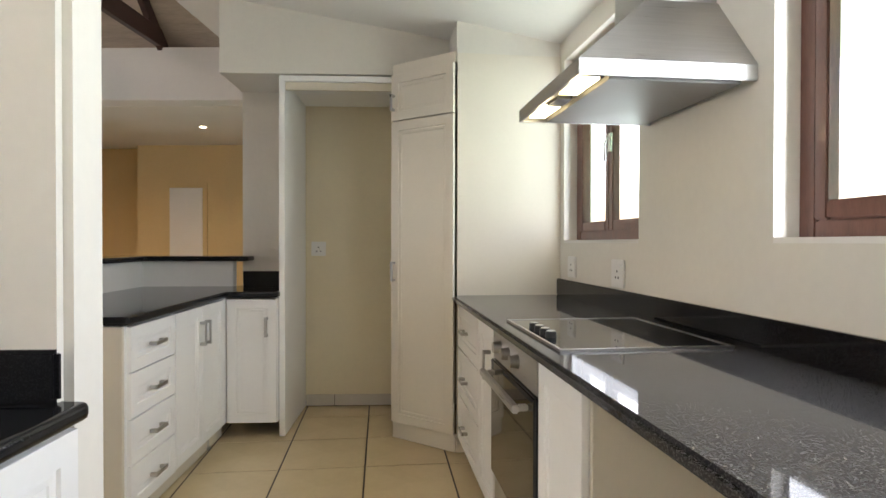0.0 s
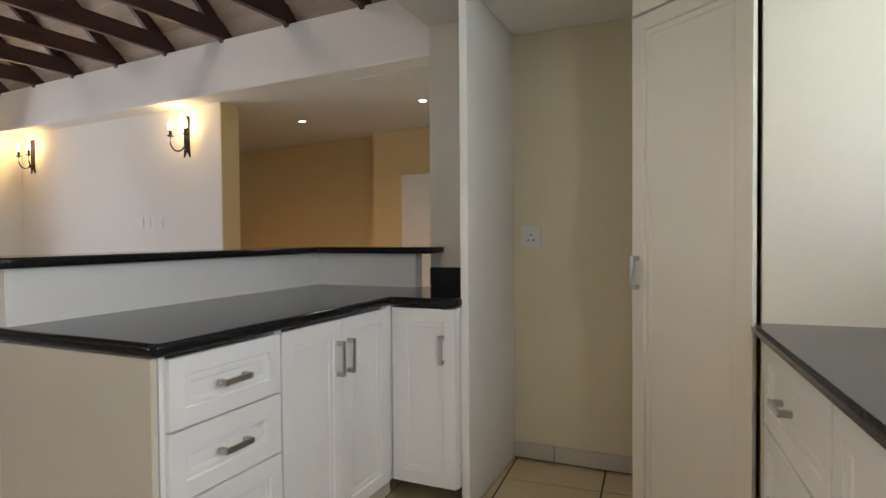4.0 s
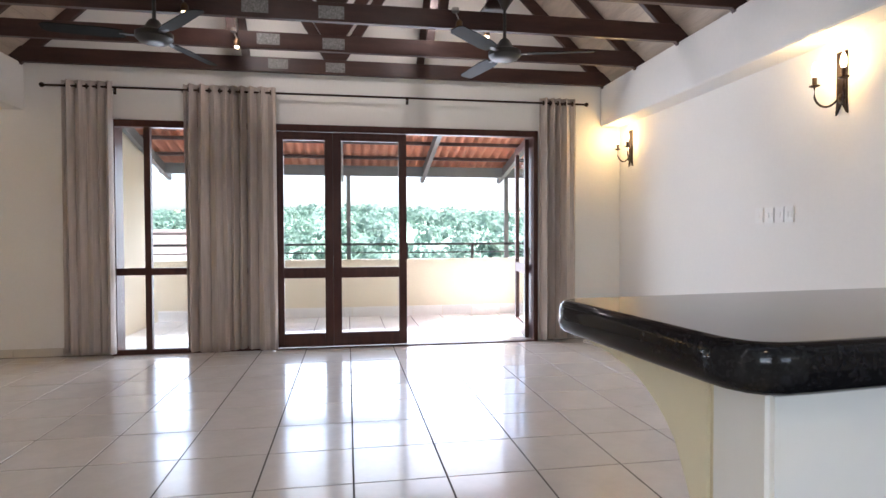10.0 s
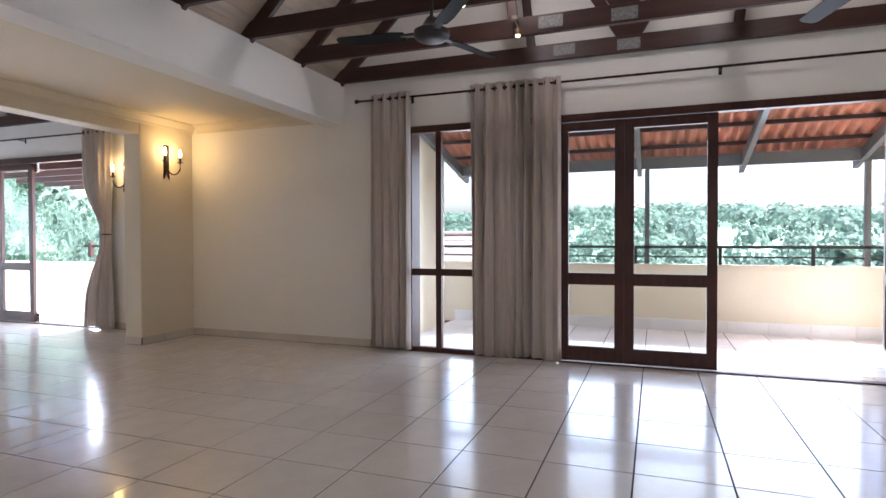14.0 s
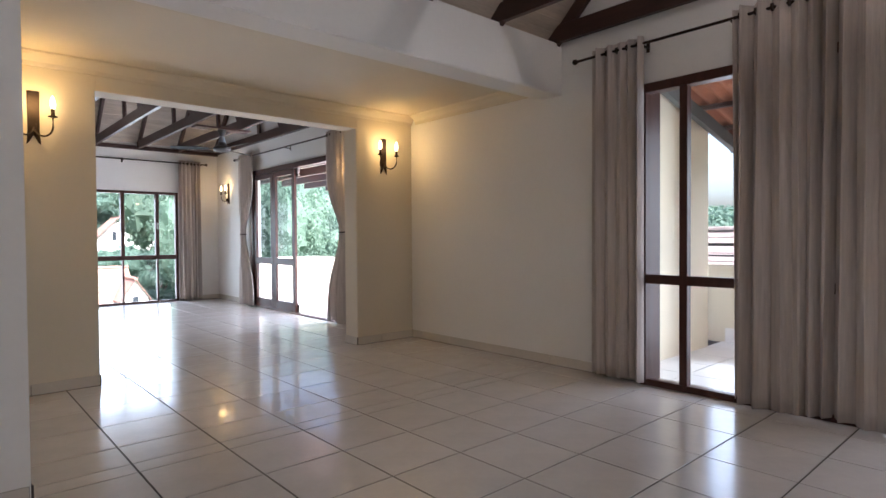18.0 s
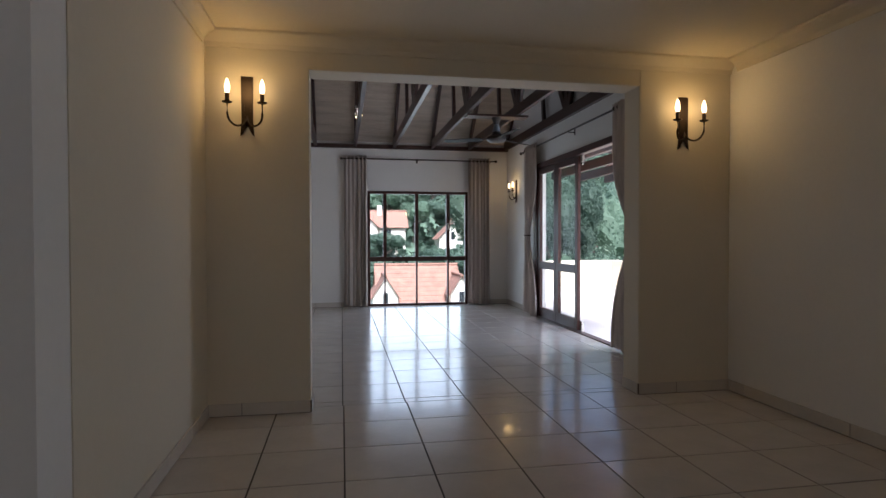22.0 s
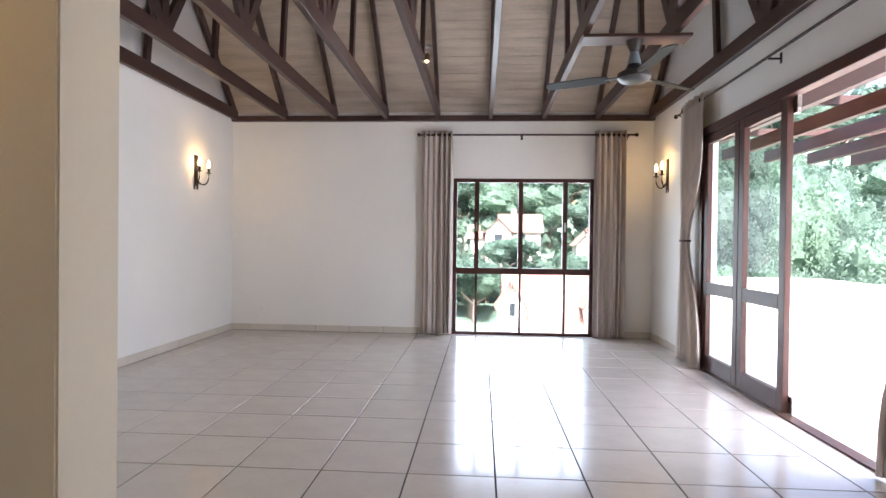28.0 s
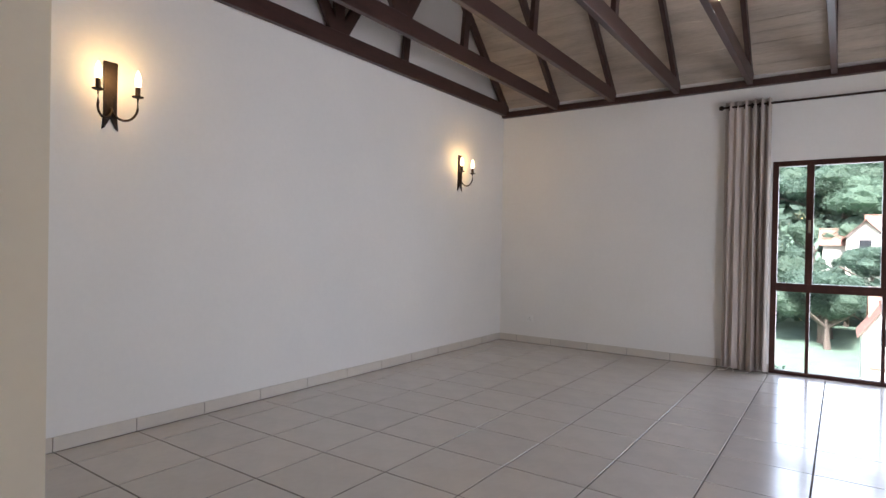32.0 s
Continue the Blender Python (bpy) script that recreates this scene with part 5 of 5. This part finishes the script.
def clump_mesh(name, seed, n, spread, size, material):
    """A crown of many small leaf faces in uneven puffs."""
    rnd = random.Random(seed)
    puffs = [(Vector((rnd.gauss(0, 0.42), rnd.gauss(0, 0.42), rnd.uniform(-0.25, 0.55))), rnd.uniform(0.25, 0.5)) for _ in range(9)]
    verts, faces = [], []
    for _ in range(n):
        c, r = rnd.choice(puffs)
        d = Vector((rnd.gauss(0, 1), rnd.gauss(0, 1), rnd.gauss(0, 0.8))).normalized()
        p = (c + d * r * rnd.uniform(0.75, 1.08)) * spread
        q = Euler((rnd.uniform(0, 6.3), rnd.uniform(-0.7, 0.7), rnd.uniform(0, 6.3))).to_matrix()
        s = size * rnd.uniform(0.6, 1.4)
        k = len(verts)
        verts += [p + q @ Vector(v) * s for v in ((-1, 0, 0), (0, -0.6, 0.15), (1, 0, 0), (0, 0.6, 0.15))]
        faces.append((k, k + 1, k + 2, k + 3))
    for c, r in puffs:
        # a ragged inner mass, so that no sky shows through the heart of the crown
        k = len(verts)
        n1, n2 = 7, 9
        for i in range(n1):
            for j in range(n2):
                th, ph = math.pi * (i + 0.5) / n1, 2 * math.pi * j / n2
                d = Vector((math.sin(th) * math.cos(ph), math.sin(th) * math.sin(ph), math.cos(th)))
                verts.append((c + d * r * rnd.uniform(0.62, 0.92)) * spread)
        for i in range(n1 - 1):
            for j in range(n2):
                faces.append((k + i * n2 + j, k + i * n2 + (j + 1) % n2, k + (i + 1) * n2 + (j + 1) % n2, k + (i + 1) * n2 + j))
    me = bpy.data.meshes.new(name)
    me.from_pydata([tuple(v) for v in verts], [], faces)
    me.materials.append(material)
    return me


CROWNS = [clump_mesh("crown", s, 8500, 1.0, 0.024, LEAF if s % 3 else LEAF2) for s in range(5)]


def tree(x, y, h, wd, k, label="leafy green tree on the slope", group="trees on the slope"):
    z = hill_z(x, y)
    ob = thing("tree", label, "tree", group, pose(x, y, z - 0.2, 0, 0, (x * 37 + y * 11) % 360))
    bm = bmesh.new()
    cyl(bm, (0, 0, 0), (0.1, 0, h * 0.55), wd * 0.07, wd * 0.035, 7)
    for a in (0.4, 2.5, 4.4):
        cyl(bm, (0.06, 0, h * 0.4), (0.45 * wd * math.cos(a), 0.45 * wd * math.sin(a), h * 0.68), wd * 0.03, wd * 0.012, 5)
    part("trunk", bm, BARK, ob)
    c = new("crown", CROWNS[k % 5])
    c.parent = ob
    c.matrix_local = Matrix.Translation((0, 0, h * 0.66)) @ Matrix.Diagonal((wd * 0.62, wd * 0.62, max(h * 0.42, wd * 0.46), 1))
    return ob


rnd = random.Random(11)
for k in range(150):
    a = rnd.uniform(math.pi * 0.66, math.pi * 1.62)
    rad = rnd.uniform(48, 110)
    x, y = -4 + rad * math.cos(a), 1 + rad * math.sin(a)
    if -12 < x < 0 and y > -19 and y < 0:
        continue
    tree(x, y, rnd.uniform(3.5, 6.0), rnd.uniform(3.5, 6.0), k)
for k in range(46):
    tree(-24 - rnd.uniform(0, 18), -54 + k * 0.62 + rnd.uniform(-1, 1), rnd.uniform(11, 15), rnd.uniform(4.5, 6), k, "tall dark tree in the wood behind the terrace", "wood behind the terrace")
for k in range(22):
    tree(-13.5 - rnd.uniform(0, 6), -26 + k * 0.55, rnd.uniform(6.0, 7.4), rnd.uniform(3, 4), k, "round green bush beyond the terrace", "bushes by the terrace")
for k in range(24):
    y = -34 - rnd.uniform(0, 16)
    tree(-4.8 + y * rnd.uniform(0.27, 0.62), y, rnd.uniform(11, 15), rnd.uniform(4.5, 6), k, "tall tree in the wood behind the terrace", "wood behind the terrace")
for k in range(12):
    tree(-9.5 + k * 0.95 + rnd.uniform(-0.4, 0.4), -13.5 - rnd.uniform(0, 4), rnd.uniform(3.6, 4.6) + (1.2 if k > 4 else 0.0), rnd.uniform(2.2, 3.2), k, "leafy garden tree below the window", "garden trees")
for k in range(30):
    y = -44 - rnd.uniform(0, 16)
    x = -4.7 + y * rnd.uniform(-0.02, 0.26)
    tree(x, y, max(1.8, (rnd.uniform(-2.6, -0.7) - hill_z(x, y)) / 1.08), rnd.uniform(2.2, 3.4), k, "round green tree between the houses", "trees between the houses")
for k in range(40):
    y = -77 - rnd.uniform(0, 30)
    x = -4.7 + y * rnd.uniform(-0.10, 0.34)
    tree(x, y, max(4.0, rnd.uniform(5.5, 10.0) - hill_z(x, y)), rnd.uniform(6.0, 9.0), k, "tall green tree on the hill behind the houses", "trees behind the houses")
# far woods as one mass of leaf clumps
rng = np.random.default_rng(5)
NC, NL = 6500, 46
ang = rng.uniform(math.pi * 0.55, math.pi * 1.75, NC)
rad = 55 + 265 * rng.random(NC) ** 1.3
cx, cy = -4 + rad * np.cos(ang), 1 + rad * np.sin(ang)
cz = np.array([hill_z(a, b) for a, b in zip(cx, cy)])
cr = rng.uniform(1.2, 2.6, NC) * (0.8 + rad / 240)
dirs = rng.normal(size=(NC, NL, 3))
dirs[..., 2] = np.abs(dirs[..., 2]) * 0.8
dirs /= np.linalg.norm(dirs, axis=2, keepdims=True)
at = np.stack([cx, cy, cz + cr * 0.3], 1)[:, None, :] + dirs * (cr[:, None] * rng.uniform(0.8, 1.06, (NC, NL)))[..., None]
# each leaf clump lies roughly across its outward direction
t1 = np.cross(dirs, rng.normal(size=(NC, NL, 3)))
t1 /= np.linalg.norm(t1, axis=2, keepdims=True)
t2 = np.cross(dirs + 0.5 * rng.normal(size=(NC, NL, 3)), t1)
t2 /= np.linalg.norm(t2, axis=2, keepdims=True)
sz = (cr * 0.21)[:, None, None]
verts = np.stack([at - t1 * sz, at - t2 * sz * 0.7, at + t1 * sz, at + t2 * sz * 0.7], 2).reshape(-1, 3).tolist()
faces = [(4 * k, 4 * k + 1, 4 * k + 2, 4 * k + 3) for k in range(NC * NL)]
me = bpy.data.meshes.new("far_wood")
me.from_pydata(verts, [], faces)
me.materials.append(LEAF)
tagged(new("far_wood", me), "hazy green wooded hillside across the valley", "woodland", kind="stuff")


def gabled(ob, x0, x1, y0, y1, ridge, slope, along, base=-7.0, over=0.35, rows=0, tiling=HROOF):
    """A gabled block under a house: walls, and two roof slopes laid in courses of tiles; the ridge runs along x or y."""
    half = (y1 - y0) / 2 if along == "x" else (x1 - x0) / 2
    mid = (y0 + y1) / 2 if along == "x" else (x0 + x1) / 2
    a, b = (x0, x1) if along == "x" else (y0, y1)
    bm = bmesh.new()
    prism(bm, [(mid - half, base), (mid + half, base), (mid + half, ridge - half * slope - 0.1), (mid, ridge - 0.1), (mid - half, ridge - half * slope - 0.1)], a, b, "x" if along == "x" else "y")
    part("wall", bm, HWALL, ob)
    n = rows or max(5, int(half * math.hypot(1, slope) / 0.33))
    for s in (-1, 1):
        bm = bmesh.new()
        for i in range(n):
            u0, u1 = (half + over) * i / n, (half + over) * (i + 1) / n
            pts = [(mid + s * u0, ridge - u0 * slope - 0.03), (mid + s * u1, ridge - u1 * slope - 0.01), (mid + s * u1, ridge - u1 * slope - 0.05), (mid + s * u0, ridge - u0 * slope - 0.09)]
            prism(bm, pts, a - over, b + over, "x" if along == "x" else "y")
        part("roof", bm, tiling, ob, "tiled roof slope")
    bm = bmesh.new()
    e = (lambda t, c, z: (t, c, z)) if along == "x" else (lambda t, c, z: (c, t, z))
    cyl(bm, e(a - over, mid, ridge - 0.02), e(b + over, mid, ridge - 0.02), 0.10, seg=8)
    part("ridge_tiles", bm, tiling, ob)


def house(label, x, y):
    return thing("house", label, "house", "houses in the valley", pose(x, y, 0))


h = house("white house with twin gables and a terracotta roof below the window", -9.1, -36)
gabled(h, -2.4, 2.4, -3.0, 3.0, -0.47, 0.95, "x")
gabled(h, 1.5, 3.0, 0.2, 3.3, -1.0, 1.5, "y", over=0.18)
gabled(h, -3.0, -1.7, 0.2, 3.3, -1.0, 1.5, "y", over=0.18)
box("window", 2.1, 2.4, 3.28, 3.34, -2.7, -2.0, HWIN, h)
box("window", -2.5, -2.2, 3.28, 3.34, -2.7, -2.0, HWIN, h)
h = house("white gabled house with a chimney and a terracotta roof among trees", -8.6, -68)
gabled(h, -3.1, 1.3, -2.2, 2.2, 4.6, 0.8, "x")
gabled(h, 0.2, 3.0, -0.8, 2.7, 4.1, 1.0, "y")
box("window", 1.15, 2.05, 2.68, 2.76, 1.3, 2.3, HWIN, h)
box("window", -1.4, -0.5, 2.18, 2.26, 1.3, 2.3, HWIN, h)
box("chimney", -0.4, 0.1, 0.2, 0.7, 3.8, 5.2, HWALL, h)
h = house("small outhouse with a terracotta roof among trees", -5.2, -70)
gabled(h, -1.1, 1.4, -1.4, 1.4, 3.4, 0.9, "x")
h = house("white gabled house half hidden by trees", -17.5, -66)
gabled(h, -2.2, 2.0, -1.7, 1.7, 3.6, 1.0, "y")
gabled(h, -3.7, -0.3, -2.2, 0.7, 3.1, 0.9, "x")
box("window", 0.2, 0.6, 1.68, 1.76, 1.1, 2.0, HWIN, h)
h = house("neighbouring house with a brown tiled roof beyond the balcony", -20.0, -5.6)
gabled(h, -3.5, 3.5, -3.2, 3.2, 1.35, 0.72, "y", tiling=BROOF)
h = house("pale neighbouring house outside the kitchen window", 17, 8.5)
gabled(h, -3, 3, -4.5, 4.5, 1.5, 0.6, "y")
for k in range(16):
    a = rnd.uniform(math.pi * 0.84, math.pi * 1.12)
    rad = rnd.uniform(190, 300)
    x, y = -4 + rad * math.cos(a), 1 + rad * math.sin(a)
    h = thing("house", "small pale house on the far hillside", "house", "houses on the far hillside", pose(x, y, hill_z(x, y), 0, 0, rnd.uniform(0, 180)))
    gabled(h, -3.2, 3.2, -3.6, 3.6, rnd.uniform(4.6, 5.6), 0.55, "y", base=0.0)

# ---- skirting and floor tiles ----


def skirting(p, q, name="baseboard"):
    """A row of skirting tiles along the wall from p to q; the room is on the left of that way."""
    p, q = Vector(p), Vector(q)
    L = (q - p).length
    ob = setting(thing(name, "beige tile skirting with dark joints", "skirting", m=pose(p.x, p.y, 0, 0, 0, math.degrees(math.atan2((q - p).y, (q - p).x)))))
    box("joint_bed", 0, L, 0.0005, 0.006, 0, 0.083, GROUT, ob)
    x = 0.0
    while x < L - 0.01:
        e = min(x + T, L)
        box("tile", x + 0.002, e - 0.002, 0.001, 0.011, 0.004, 0.085, SKIRT, ob, bevel=0.0015)
        x = e
    return ob


for p, q in (((WX, DY0 - 0.01), (WX, AY)), ((WX, AY), (OX0, AY)), ((OX0, AY), (OX0, AY2)), ((OX1, AY2), (OX1, AY)), ((OX1, AY), (AX, AY)), ((AX, AY), (AX, SY)), ((AX + 0.01, SY), (-1.47, SY)),
             ((-3.84, NY), (WX, NY)), ((WX, NY), (WX, DY1)), ((WX, PY0), (WX, FY)), ((WX, FY), (WX0, FY)), ((WX1, FY), (EX2, FY)), ((EX2, FY), (EX2, AY2)), ((EX2, AY2), (OX1, AY2)), ((OX0, AY2), (WX, AY2)), ((WX, AY2), (WX, PY1))):
    skirting(p, q)
in_kitchen(skirting((0.105, 4.36), (-0.56, 4.36)))


def tiles(name, label, x0, x1, y0, y1, px, py, material=TILE, z=0.0, holes=()):
    """A tiled floor: a grout bed and one object for each tile, sharing meshes by size."""
    ob = setting(thing(name, label, "floor"))
    box("grout_bed", x0, x1, y0, y1, z - 0.12, z - 0.003, GROUT, ob)
    cache = {}
    xs = [x0] + [px + k * T for k in range(-60, 60) if x0 + 0.01 < px + k * T < x1 - 0.01] + [x1]
    ys = [y0] + [py + k * T for k in range(-60, 60) if y0 + 0.01 < py + k * T < y1 - 0.01] + [y1]
    for a, b in zip(xs, xs[1:]):
        for c, d in zip(ys, ys[1:]):
            key = (round(b - a, 3), round(d - c, 3))
            if key not in cache:
                bm = bmesh.new()
                hx, hy = (b - a) / 2 - 0.0042, (d - c) / 2 - 0.0042
                vs = [[bm.verts.new((sx * (hx - i), sy * (hy - i), zz)) for sx, sy in ((-1, -1), (1, -1), (1, 1), (-1, 1))] for i, zz in ((0, -0.012), (0, -0.0015), (0.0010, 0.0))]
                for lo, hi in zip(vs, vs[1:]):
                    for k in range(4):
                        bm.faces.new((lo[k], lo[(k + 1) % 4], hi[(k + 1) % 4], hi[k]))
                bm.faces.new(vs[-1])
                me = bpy.data.meshes.new("tile")
                bm.to_mesh(me)
                bm.free()
                me.materials.append(material)
                cache[key] = me
            t = new("tile", cache[key])
            t.parent = ob
            t.matrix_local = Matrix.Translation(((a + b) / 2, (c + d) / 2, z))
    return ob


GXP, GYP = -4.755, -3.61
tiles("floor_living", "glossy beige ceramic floor tiles with dark grout", w, -1.45, SY - 0.2, NY, GXP - 0.02, GYP)
tiles("floor_bay", "glossy beige ceramic floor tiles with dark grout", WX, AX, (AY + AY2) / 2, SY - 0.2, GXP - 0.02, GYP)
tiles("floor_second", "glossy beige ceramic floor tiles with dark grout", WX, EX2, FY, (AY + AY2) / 2, GXP - 0.012, GYP - 0.04)
ob = tiles("floor_kitchen", "glossy beige ceramic kitchen floor tiles with dark grout", -1.9, 2.2, -5.6, 0.85, 0.0, 0.0, WARM_TILE, -0.006)
ob.matrix_world = KF @ pose(-0.505, 3.64, 0, 0, 0, 3.7)
tiles("floor_passage", "beige ceramic passage floor tiles", -7.8, -1.04, NY, 7.68, GXP, GYP)
tiles("floor_balcony", "pale balcony floor tiles", BX, w, -0.4, 5.45, GXP, GYP, PTILE, -0.02)
